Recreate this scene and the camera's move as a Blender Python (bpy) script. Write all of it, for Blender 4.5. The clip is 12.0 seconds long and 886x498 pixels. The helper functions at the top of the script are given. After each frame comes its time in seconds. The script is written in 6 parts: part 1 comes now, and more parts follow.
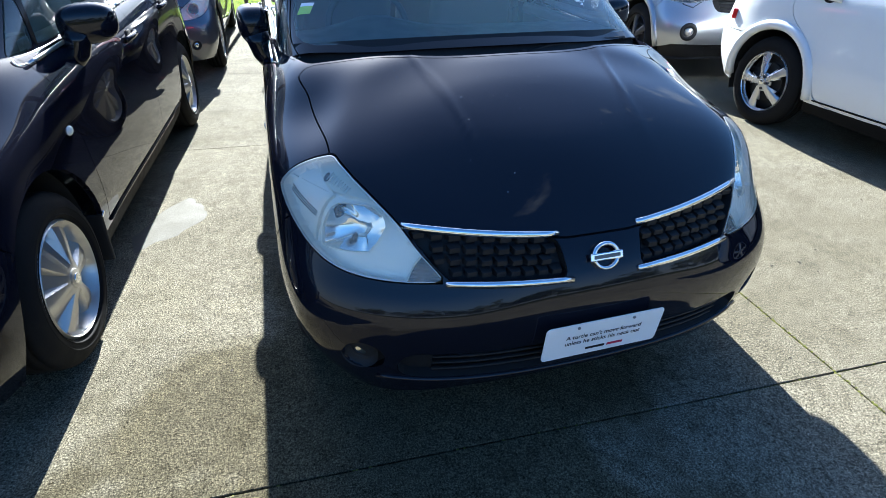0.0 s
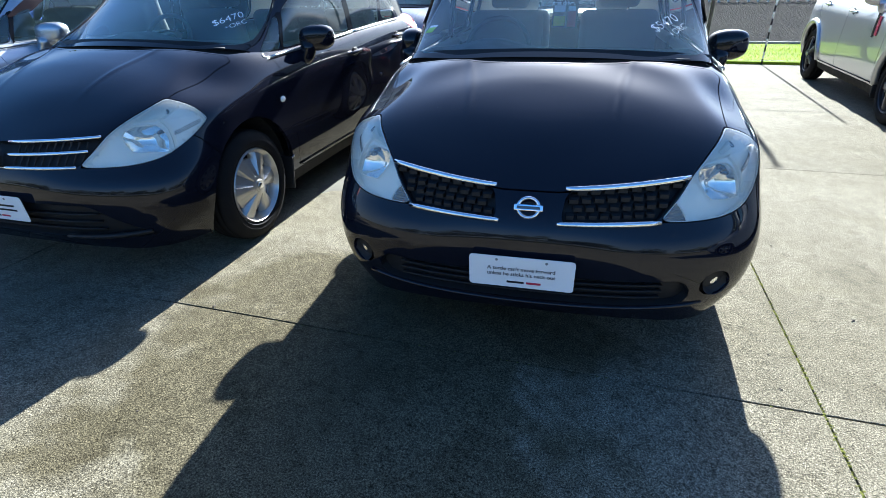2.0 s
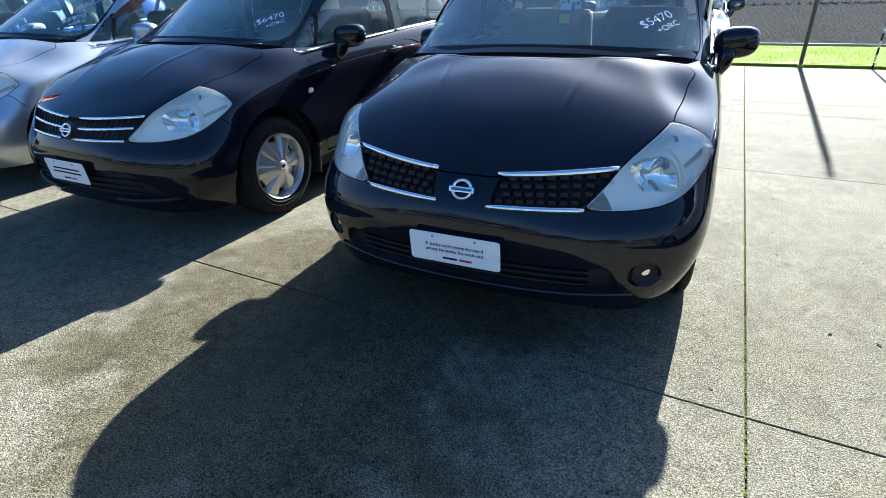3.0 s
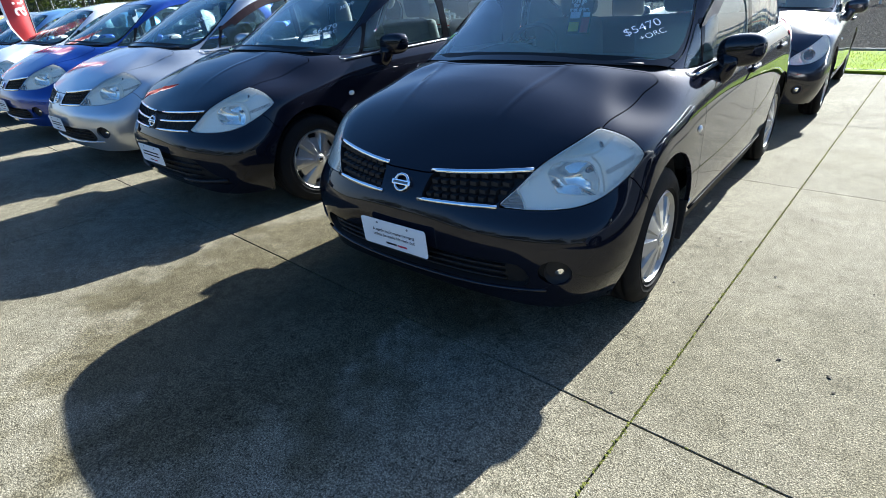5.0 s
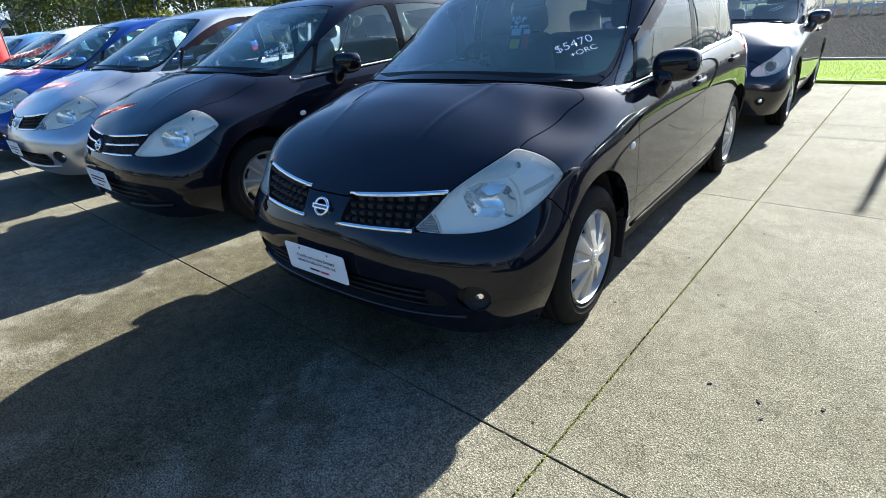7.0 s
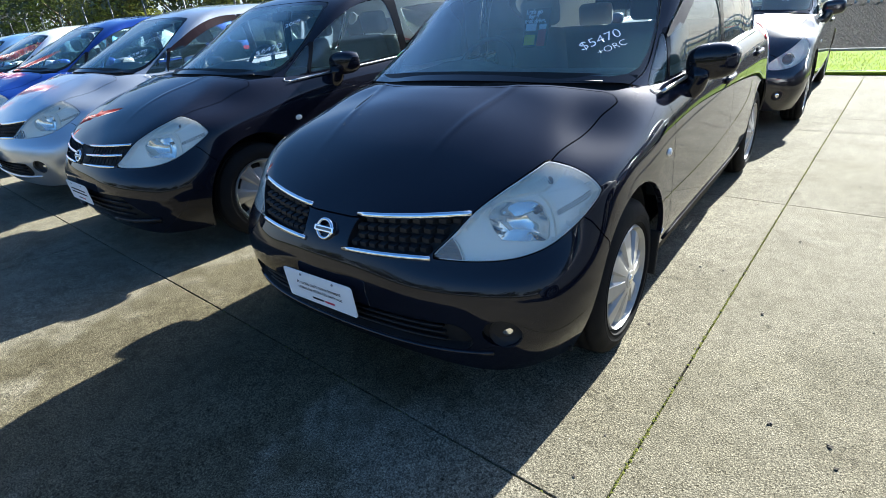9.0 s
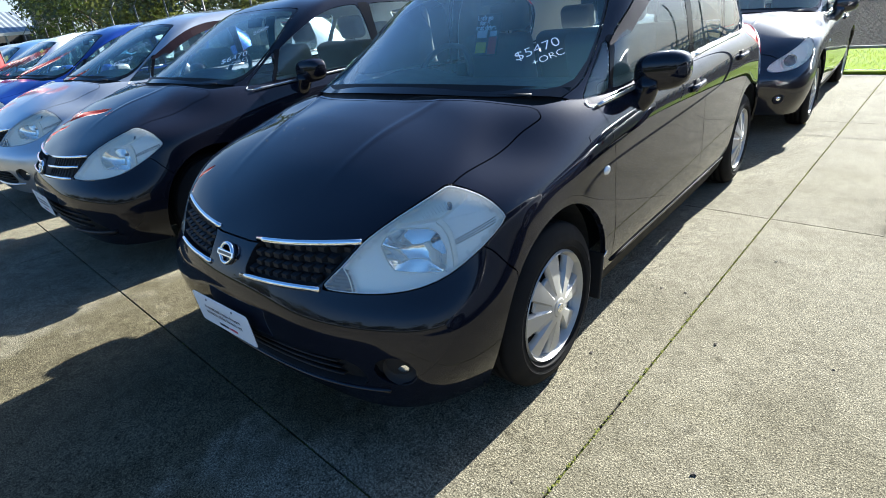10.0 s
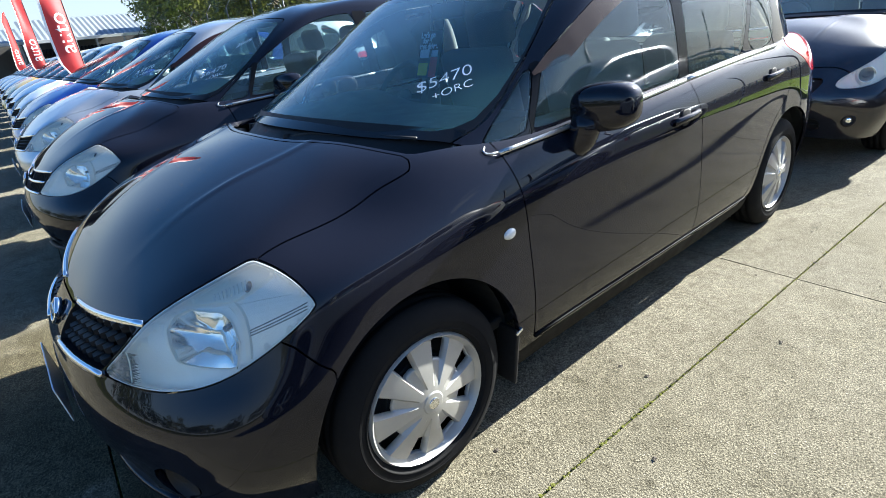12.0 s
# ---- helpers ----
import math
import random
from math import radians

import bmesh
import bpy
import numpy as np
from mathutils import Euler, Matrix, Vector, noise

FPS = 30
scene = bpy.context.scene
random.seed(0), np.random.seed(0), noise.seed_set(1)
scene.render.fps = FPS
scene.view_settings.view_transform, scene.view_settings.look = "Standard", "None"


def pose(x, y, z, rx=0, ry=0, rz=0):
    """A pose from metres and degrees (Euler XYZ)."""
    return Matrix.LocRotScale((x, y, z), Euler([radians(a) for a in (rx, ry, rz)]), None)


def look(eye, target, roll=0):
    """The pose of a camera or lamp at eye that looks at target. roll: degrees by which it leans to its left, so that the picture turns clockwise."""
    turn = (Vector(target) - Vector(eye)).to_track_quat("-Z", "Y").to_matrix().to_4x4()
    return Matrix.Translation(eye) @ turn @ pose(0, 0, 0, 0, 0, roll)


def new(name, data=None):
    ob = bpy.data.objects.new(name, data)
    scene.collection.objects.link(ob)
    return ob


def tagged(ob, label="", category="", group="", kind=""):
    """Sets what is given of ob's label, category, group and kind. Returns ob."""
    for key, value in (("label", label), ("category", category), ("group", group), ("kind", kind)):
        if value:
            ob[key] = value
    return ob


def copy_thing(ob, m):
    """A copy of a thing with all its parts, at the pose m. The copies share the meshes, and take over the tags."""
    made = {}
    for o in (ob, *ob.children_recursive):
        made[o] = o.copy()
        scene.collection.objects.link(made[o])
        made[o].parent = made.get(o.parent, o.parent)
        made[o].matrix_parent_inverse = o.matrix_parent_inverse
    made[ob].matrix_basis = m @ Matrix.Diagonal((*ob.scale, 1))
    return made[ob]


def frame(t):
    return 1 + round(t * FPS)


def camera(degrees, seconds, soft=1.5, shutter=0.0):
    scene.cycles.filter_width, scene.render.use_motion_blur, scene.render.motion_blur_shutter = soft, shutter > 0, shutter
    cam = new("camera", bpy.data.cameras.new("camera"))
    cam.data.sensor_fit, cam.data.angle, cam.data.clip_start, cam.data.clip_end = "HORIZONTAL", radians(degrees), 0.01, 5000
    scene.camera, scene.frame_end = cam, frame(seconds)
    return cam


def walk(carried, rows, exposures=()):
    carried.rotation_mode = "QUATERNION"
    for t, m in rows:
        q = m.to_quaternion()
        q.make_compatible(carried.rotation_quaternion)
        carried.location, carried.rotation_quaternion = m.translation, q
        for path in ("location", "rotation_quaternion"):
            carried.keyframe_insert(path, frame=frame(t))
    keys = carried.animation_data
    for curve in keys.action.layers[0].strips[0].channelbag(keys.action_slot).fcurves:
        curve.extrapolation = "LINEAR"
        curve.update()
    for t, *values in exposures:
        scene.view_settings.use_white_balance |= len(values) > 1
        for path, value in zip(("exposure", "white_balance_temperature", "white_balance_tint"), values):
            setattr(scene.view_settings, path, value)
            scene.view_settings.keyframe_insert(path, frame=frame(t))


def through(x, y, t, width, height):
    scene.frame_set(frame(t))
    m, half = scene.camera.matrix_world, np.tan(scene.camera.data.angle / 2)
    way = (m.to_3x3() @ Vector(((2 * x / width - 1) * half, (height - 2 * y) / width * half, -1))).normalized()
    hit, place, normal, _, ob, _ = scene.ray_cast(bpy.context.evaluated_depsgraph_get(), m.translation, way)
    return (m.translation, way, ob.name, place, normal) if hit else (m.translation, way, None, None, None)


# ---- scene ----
cam = camera(81.1, 12.0, 0.8)
PATH = [
    (0, (-0.755, -0.977, 1.382), (-0.258, 0.641, 0.314), 0.75),
    (0.5, (-0.667, -1.254, 1.373), (-0.35, 0.431, 0.344), 0.0),
    (1, (-0.423, -1.437, 1.375), (-0.388, 0.307, 0.397), -0.4),
    (1.5, (-0.17, -1.591, 1.347), (-0.4, 0.167, 0.422), -0.8),
    (2, (0.107, -1.636, 1.321), (-0.322, 0.089, 0.404), -1.2),
    (2.5, (0.419, -1.615, 1.305), (-0.179, 0.062, 0.395), -1.8),
    (3, (0.694, -1.636, 1.293), (-0.073, -0.023, 0.394), -2.1),
    (3.2, (0.782, -1.629, 1.31), (-0.04, -0.047, 0.404), -2.3),
    (4.8, (1.364, -1.464, 1.284), (0.2, -0.081, 0.429), -3.3),
    (5, (1.419, -1.442, 1.289), (0.254, -0.063, 0.428), -3.5),
    (5.5, (1.539, -1.286, 1.301), (0.385, 0.11, 0.453), -3.8),
    (6, (1.581, -1.182, 1.296), (0.425, 0.23, 0.476), -4.1),
    (6.5, (1.58, -1.201, 1.291), (0.423, 0.21, 0.472), -4.2),
    (7, (1.601, -1.2, 1.282), (0.435, 0.206, 0.468), -4.4),
    (7.2, (1.601, -1.191, 1.286), (0.436, 0.213, 0.467), -4.5),
    (8.8, (1.316, -1.134, 1.307), (0.17, 0.278, 0.475), -5.1),
    (9, (1.379, -1.049, 1.287), (0.229, 0.361, 0.458), -5.2),
    (9.5, (1.569, -0.868, 1.297), (0.378, 0.51, 0.471), -5.7),
    (10, (1.6, -0.694, 1.289), (0.375, 0.655, 0.465), -6.0),
    (10.5, (1.568, -0.507, 1.315), (0.272, 0.777, 0.496), -6.3),
    (11, (1.607, -0.375, 1.315), (0.245, 0.846, 0.505), -6.4),
    (11.5, (1.772, -0.138, 1.322), (0.365, 1.037, 0.522), -6.7),
    (12, (1.808, 0.054, 1.299), (0.373, 1.192, 0.496), -6.5),
]
walk(cam, [(t, look(eye, target, roll)) for t, eye, target, roll in PATH], [(0, 2.76, 5600, 4), (3, 2.68, 5600, 4), (5, 2.49, 5750, 4), (7, 2.49, 5810, 4), (9, 2.57, 5870, 4), (12, 2.56, 5950, 4)])

# ---- world and sun ----
SUN_EL, SUN_AZ = 28.0, 4.9          # degrees; azimuth from +y towards +x
sun_way = Vector((math.sin(radians(SUN_AZ)) * math.cos(radians(SUN_EL)), math.cos(radians(SUN_AZ)) * math.cos(radians(SUN_EL)), math.sin(radians(SUN_EL))))
world = bpy.data.worlds.new("sky")
scene.world = world
world.use_nodes = True
wn, wl = world.node_tree.nodes, world.node_tree.links
wn.clear()
sky = wn.new("ShaderNodeTexSky")
sky.sky_type, sky.sun_disc = "NISHITA", False
sky.sun_elevation, sky.sun_rotation = radians(SUN_EL), radians(SUN_AZ)
sky.air_density, sky.dust_density, sky.ozone_density = 0.75, 1.5, 3.2
w_coord = wn.new("ShaderNodeTexCoord")
w_map = wn.new("ShaderNodeMapping")
w_map.inputs["Scale"].default_value = (1.0, 1.0, 2.2)
w_map.inputs["Location"].default_value = (7.3, 2.2, 5.1)
w_noise = wn.new("ShaderNodeTexNoise")
w_noise.inputs["Scale"].default_value, w_noise.inputs["Detail"].default_value, w_noise.inputs["Roughness"].default_value = 2.3, 9.0, 0.58
w_ramp = wn.new("ShaderNodeValToRGB")
w_ramp.color_ramp.elements[0].position, w_ramp.color_ramp.elements[1].position = 0.66, 0.88
w_mix = wn.new("ShaderNodeMixRGB")
w_mix.inputs[2].default_value = (7.0, 7.3, 7.8, 1)
w_bg = wn.new("ShaderNodeBackground")
w_bg.inputs["Strength"].default_value = 0.052
w_hue = wn.new("ShaderNodeHueSaturation")
w_hue.inputs["Saturation"].default_value = 1.18
w_out = wn.new("ShaderNodeOutputWorld")
wl.new(w_coord.outputs["Generated"], w_map.inputs["Vector"])
wl.new(w_map.outputs["Vector"], w_noise.inputs["Vector"])
wl.new(w_noise.outputs["Fac"], w_ramp.inputs["Fac"])
wl.new(w_ramp.outputs["Color"], w_mix.inputs[0])
wl.new(sky.outputs["Color"], w_hue.inputs["Color"])
wl.new(w_hue.outputs["Color"], w_mix.inputs[1])
w_sep = wn.new("ShaderNodeSeparateXYZ")
wl.new(w_coord.outputs["Generated"], w_sep.inputs[0])
w_low = wn.new("ShaderNodeValToRGB")           # pale haze low over the horizon
w_low.color_ramp.elements[0].position, w_low.color_ramp.elements[1].position = 0.04, 0.36
w_low.color_ramp.elements[0].color, w_low.color_ramp.elements[1].color = (0.85, 0.85, 0.85, 1), (0, 0, 0, 1)
wl.new(w_sep.outputs["Z"], w_low.inputs["Fac"])
w_haze = wn.new("ShaderNodeMixRGB")
w_haze.inputs[2].default_value = (3.0, 3.2, 3.45, 1)
wl.new(w_low.outputs["Color"], w_haze.inputs[0])
wl.new(w_mix.outputs["Color"], w_haze.inputs[1])
wl.new(w_haze.outputs["Color"], w_bg.inputs["Color"])
wl.new(w_bg.outputs["Background"], w_out.inputs["Surface"])
sun = new("sun", bpy.data.lights.new("sun", "SUN"))
sun.data.energy, sun.data.angle, sun.data.color = 5.0, radians(0.53), (1.0, 0.93, 0.83)
sun.matrix_world = look(sun_way * 60, (0, 0, 0))


# ---- materials ----
class Nodes:
    """A small writer for node materials."""

    def __init__(self, name):
        self.mat = bpy.data.materials.new(name)
        self.mat.use_nodes = True
        self.tree = self.mat.node_tree
        self.tree.nodes.clear()
        self.out = self.tree.nodes.new("ShaderNodeOutputMaterial")

    def add(self, kind, **inputs):
        n = self.tree.nodes.new("ShaderNode" + kind)
        for k, v in inputs.items():
            s = n.inputs[int(k[1:])] if k[0] == "_" and k[1:].isdigit() else n.inputs[k.replace("_", " ")]
            if hasattr(v, "is_output"):
                self.tree.links.new(v, s)
            else:
                s.default_value = v
        return n

    def coord(self, which="Object"):
        return self.tree.nodes.new("ShaderNodeTexCoord").outputs[which]

    def noise(self, scale, detail=4.0, rough=0.6, vec=None, distort=0.0):
        n = self.add("TexNoise", Scale=scale, Detail=detail, Roughness=rough, Distortion=distort)
        self.tree.links.new(vec if vec is not None else self.coord(), n.inputs["Vector"])
        return n.outputs["Fac"]

    def ramp(self, fac, *stops):
        n = self.add("ValToRGB", Fac=fac)
        e = n.color_ramp.elements
        while len(e) < len(stops):
            e.new(0.5)
        for el, (p, c) in zip(e, stops):
            el.position, el.color = p, (*c, 1) if not isinstance(c, float) else (c, c, c, 1)
        return n.outputs["Color"]

    def mix(self, fac, a, b, mode="MIX"):
        n = self.add("MixRGB")
        n.blend_type = mode
        for s, v in zip(n.inputs, (fac, a, b)):
            if hasattr(v, "is_output"):
                self.tree.links.new(v, s)
            else:
                s.default_value = v if isinstance(v, float) else (*v, 1)
        return n.outputs["Color"]

    def bump(self, height, strength, distance):
        return self.add("Bump", Height=height, Strength=strength, Distance=distance).outputs["Normal"]

    def done(self, shader):
        self.tree.links.new(shader.outputs[0], self.out.inputs["Surface"])
        return self.mat


def principled(n, **kw):
    return n.add("BsdfPrincipled", **kw)


def plain(name, colour, rough=0.5, metal=0.0, grain=0.0, scale=60.0, spec=0.5, bump=0.0, coat=0.0):
    """A surface of one colour with slight uneven tone, gloss and relief."""
    n = Nodes(name)
    f = n.noise(scale, 5.0)
    f2 = n.noise(scale * 0.07, 3.0)
    dark = tuple(c * (1 - grain) for c in colour)
    light = tuple(min(1.0, c * (1 + grain)) for c in colour)
    col = n.mix(f2, n.mix(f, dark, light), colour)
    r = n.ramp(f2, (0.3, max(0.0, rough * 0.85)), (0.7, min(1.0, rough * 1.15)))
    p = principled(n, Base_Color=col, Roughness=r, Metallic=metal, Coat_Weight=coat, Coat_Roughness=0.03)
    p.inputs["Specular IOR Level"].default_value = spec
    if bump:
        n.tree.links.new(n.bump(f, bump, 0.002), p.inputs["Normal"])
    return n.done(p)


def paint(name, colour, metal=0.0, rough=0.35, flake=0.0, dust=0.06, spec=0.1, ior=1.6):
    """Car paint: base with flakes under a clear coat, with a thin film of dust."""
    n = Nodes(name)
    v = n.add("TexVoronoi", Scale=900.0)
    n.tree.links.new(n.coord(), v.inputs["Vector"])
    fl = n.ramp(v.outputs["Distance"], (0.0, 1.0 + 0.0), (0.25, 0.0))
    base = n.mix(fl, colour, tuple(min(1.0, c + flake) for c in colour))
    d = n.noise(7.0, 6.0, 0.65)
    d2 = n.ramp(d, (0.45, 0.0), (0.8, dust))
    col = n.mix(d2, base, (0.30, 0.28, 0.25))
    rough_coat = n.ramp(d, (0.4, 0.008), (0.75, 0.03))
    p = principled(n, Base_Color=col, Metallic=metal, Roughness=rough, Coat_Weight=1.0, Specular_IOR_Level=spec, Coat_Roughness=rough_coat, Coat_IOR=ior)
    return n.done(p)


def clear(name, tint, haze=(0.8, 0.85, 0.9), haze_amount=0.02, rough=0.0, ior=1.5, haze_spread=0.0):
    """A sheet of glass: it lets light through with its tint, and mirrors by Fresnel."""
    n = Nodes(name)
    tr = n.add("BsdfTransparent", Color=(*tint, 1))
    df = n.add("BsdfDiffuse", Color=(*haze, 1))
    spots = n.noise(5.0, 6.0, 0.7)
    amount = n.ramp(spots, (0.3, haze_amount), (0.8, min(1.0, haze_amount + haze_spread)))
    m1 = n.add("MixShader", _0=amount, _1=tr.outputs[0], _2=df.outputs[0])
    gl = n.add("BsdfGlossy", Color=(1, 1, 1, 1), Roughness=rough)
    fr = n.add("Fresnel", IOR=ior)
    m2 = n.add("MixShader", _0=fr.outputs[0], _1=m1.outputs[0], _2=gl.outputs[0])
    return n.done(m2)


M = {}
M["black"] = paint("black_paint", (0.0064, 0.0069, 0.0120), 0.0, 0.5, 0.001, 0.0015, 0.0, 1.40)
M["indicator"] = plain("indicator_lens", (0.75, 0.74, 0.70), 0.15, 0.0, 0.1, 60, coat=1.0)
M["silver"] = paint("silver_paint", (0.42, 0.44, 0.47), 0.75, 0.33, 0.1, 0.05)
M["blue"] = paint("blue_paint", (0.008, 0.035, 0.22), 0.5, 0.32, 0.05, 0.03)
M["white"] = paint("white_paint", (0.72, 0.73, 0.74), 0.0, 0.35, 0.0, 0.05)
M["grey"] = paint("grey_paint", (0.10, 0.11, 0.14), 0.7, 0.33, 0.06, 0.04)
M["graphite"] = paint("graphite_paint", (0.016, 0.016, 0.022), 0.4, 0.32, 0.05, 0.04)
M["sky_blue"] = paint("light_blue_paint", (0.16, 0.30, 0.50), 0.5, 0.33, 0.06, 0.04)
M["yellow"] = paint("yellow_paint", (0.55, 0.36, 0.04), 0.0, 0.35, 0.0, 0.04)
M["red"] = paint("red_paint", (0.35, 0.02, 0.02), 0.2, 0.35, 0.02, 0.04)
M["trim"] = plain("black_trim", (0.015, 0.015, 0.016), 0.55, grain=0.3, scale=300, bump=0.2, spec=0.25)
M["inner"] = plain("dark_void", (0.014, 0.014, 0.014), 0.8)
M["rubber"] = plain("tyre_rubber", (0.010, 0.010, 0.0105), 0.8, grain=0.35, scale=90, bump=0.25, spec=0.12)
M["chrome"] = plain("chrome", (0.80, 0.81, 0.83), 0.07, 1.0, 0.03, 40)
M["hubcap"] = plain("silver_hubcap", (0.41, 0.40, 0.375), 0.38, 0.35, 0.14, 50)
M["cover_metal"] = plain("bright_wheel_cover", (0.48, 0.465, 0.44), 0.33, 0.7, 0.1, 50)
M["alloy"] = plain("bright_alloy", (0.62, 0.62, 0.63), 0.28, 0.8, 0.1, 50)
M["dark_alloy"] = plain("dark_alloy", (0.05, 0.05, 0.055), 0.4, 0.5, 0.15, 50)
# teal haze puts the sky's glare into the glass as diffuse colour
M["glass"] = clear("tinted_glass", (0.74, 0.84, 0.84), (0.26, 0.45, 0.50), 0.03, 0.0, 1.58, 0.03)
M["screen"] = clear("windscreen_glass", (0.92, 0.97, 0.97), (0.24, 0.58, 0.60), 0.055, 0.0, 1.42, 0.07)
M["privacy"] = clear("privacy_glass", (0.10, 0.12, 0.12), (0.3, 0.3, 0.3), 0.01, 0.0, 1.5, 0.02)
M["lens"] = clear("headlight_lens", (1.0, 0.98, 0.92), (1.0, 0.96, 0.87), 0.12, 0.01, 1.42, 0.08)
M["visor"] = plain("maroon_visor", (0.016, 0.006, 0.007), 0.30, 0.0, 0.1, 30, spec=0.2)
# painted hatchback sills toned dull near-black for the shade they mirror underneath
M["sill"] = plain("sill_tone", (0.008, 0.008, 0.0085), 0.6, grain=0.3, scale=200, spec=0.06)
M["pillar"] = plain("black_pillar_film", (0.010, 0.010, 0.011), 0.10, spec=0.10)
M["frit"] = plain("black_glass_print", (0.005, 0.0055, 0.007), 0.06, spec=0.32)
M["lamp_ribs"] = plain("ribbed_indicator", (0.045, 0.05, 0.055), 0.25, 0.5, 0.1, 60)
M["reflector"] = plain("lamp_reflector", (0.93, 0.935, 0.94), 0.15, 1.0, 0.03, 30)
M["mirror_bowl"] = plain("mirror_bowl", (0.93, 0.935, 0.94), 0.06, 1.0, 0.03, 30)
M["lamp_grey"] = plain("lamp_housing", (0.97, 0.96, 0.91), 0.22, 0.10, 0.03, 25)
M["lamp_cream"] = plain("cream_lamp_tray", (0.86, 0.83, 0.72), 0.35, 0.2, 0.05, 30)
M["bezel"] = plain("white_bezel", (0.92, 0.88, 0.78), 0.3, 0.0, 0.04, 30)
M["satin"] = plain("satin_moulding", (0.52, 0.515, 0.50), 0.30, 0.85, 0.05, 40)
M["lamp_dark"] = plain("dark_lamp_housing", (0.10, 0.105, 0.11), 0.25, 0.5, 0.1, 25)
M["lens_rim"] = plain("frosted_lens_rim", (0.55, 0.57, 0.56), 0.18, 0.0, 0.1, 80, coat=1.0)
M["amber"] = clear("amber_lens", (0.9, 0.40, 0.12), (0.75, 0.30, 0.12), 0.45, 0.02)
M["fog_glass"] = plain("fog_lamp_glass", (0.50, 0.51, 0.52), 0.12, 0.7, 0.1, 40)
M["red_lens"] = plain("red_lens", (0.55, 0.02, 0.02), 0.08, 0.0, 0.15, 40, coat=1.0)
M["clear_lens"] = clear("clear_lens", (0.95, 0.96, 0.96), (0.85, 0.85, 0.82), 0.3, 0.05)
M["plate"] = plain("white_plate", (0.80, 0.81, 0.82), 0.35, 0.0, 0.03, 20)
M["ink"] = plain("black_ink", (0.012, 0.012, 0.015), 0.6, spec=0.15)
M["ink_red"] = plain("red_ink", (0.45, 0.02, 0.06), 0.6)
M["chalk"] = plain("white_marker", (0.82, 0.84, 0.85), 0.8)
M["seat"] = plain("dark_seat_fabric", (0.20, 0.20, 0.20), 0.95, grain=0.35, scale=220, bump=0.3)
M["dash"] = plain("dashboard_plastic", (0.075, 0.08, 0.083), 0.7, grain=0.3, scale=200, bump=0.3)
M["capping"] = plain("grey_door_plastic", (0.45, 0.46, 0.46), 0.6, grain=0.1, scale=150)
M["liner"] = plain("grey_headliner", (0.55, 0.55, 0.53), 0.95, grain=0.05, scale=150)
M["card"] = plain("black_card", (0.02, 0.02, 0.02), 0.5)
M["yellow_card"] = plain("yellow_print", (0.75, 0.62, 0.02), 0.5)
M["red_card"] = plain("red_print", (0.6, 0.04, 0.05), 0.5)
M["green_card"] = plain("green_print", (0.35, 0.6, 0.12), 0.5)
M["steel"] = plain("galvanised_steel", (0.26, 0.27, 0.28), 0.5, 0.6, 0.2, 25)
M["dark_steel"] = plain("weathered_steel", (0.10, 0.10, 0.105), 0.6, 0.4, 0.3, 25)


# ---- mesh helpers ----
def mesh_of(name, verts, faces, normals=None, smooth=True):
    me = bpy.data.meshes.new(name)
    me.from_pydata([tuple(v) for v in verts], [], [tuple(f) for f in faces])
    if smooth:
        me.polygons.foreach_set("use_smooth", [True] * len(me.polygons))
        if normals is not None:
            me.normals_split_custom_set_from_vertices([tuple(v) for v in normals])
    me.update()
    return me


def part_mesh(name, me, material, parent, label=""):
    ob = new(name, me)
    me.materials.append(material)
    ob.parent = parent
    return tagged(ob, label)


def part(name, bm, material, parent, label="", smooth=False):
    me = bpy.data.meshes.new(name)
    bm.to_mesh(me)
    bm.free()
    if smooth:
        me.polygons.foreach_set("use_smooth", [True] * len(me.polygons))
    return part_mesh(name, me, material, parent, label)


def thing(name, m, label, category, group="", kind=""):
    ob = new(name)
    ob.matrix_world = m
    return tagged(ob, label, category, group, kind)


def box(bm, size, m=Matrix(), bevel=0.0, seg=2):
    r = bmesh.ops.create_cube(bm, size=1.0, matrix=m @ Matrix.Diagonal((*size, 1)))
    if bevel:
        es = list({e for v in r["verts"] for e in v.link_edges})
        bmesh.ops.bevel(bm, geom=es, offset=bevel, segments=seg, profile=0.5, affect="EDGES")
    return bm


def tube(bm, points, radius, seg=8, taper=None):
    """A round bar along points."""
    rings = []
    pts = [Vector(p) for p in points]
    for i, p in enumerate(pts):
        d = (pts[min(i + 1, len(pts) - 1)] - pts[max(i - 1, 0)]).normalized()
        a = d.orthogonal().normalized() if not rings else (side - d * side.dot(d)).normalized()
        side = a
        b = d.cross(a)
        r = radius if taper is None else radius + (taper - radius) * i / (len(pts) - 1)
        rings.append([bm.verts.new(p + a * (r * math.cos(2 * math.pi * k / seg)) + b * (r * math.sin(2 * math.pi * k / seg))) for k in range(seg)])
    for u, v in zip(rings, rings[1:]):
        for k in range(seg):
            bm.faces.new((u[k], u[(k + 1) % seg], v[(k + 1) % seg], v[k]))
    bm.faces.new(rings[0][::-1])
    bm.faces.new(rings[-1])
    return bm


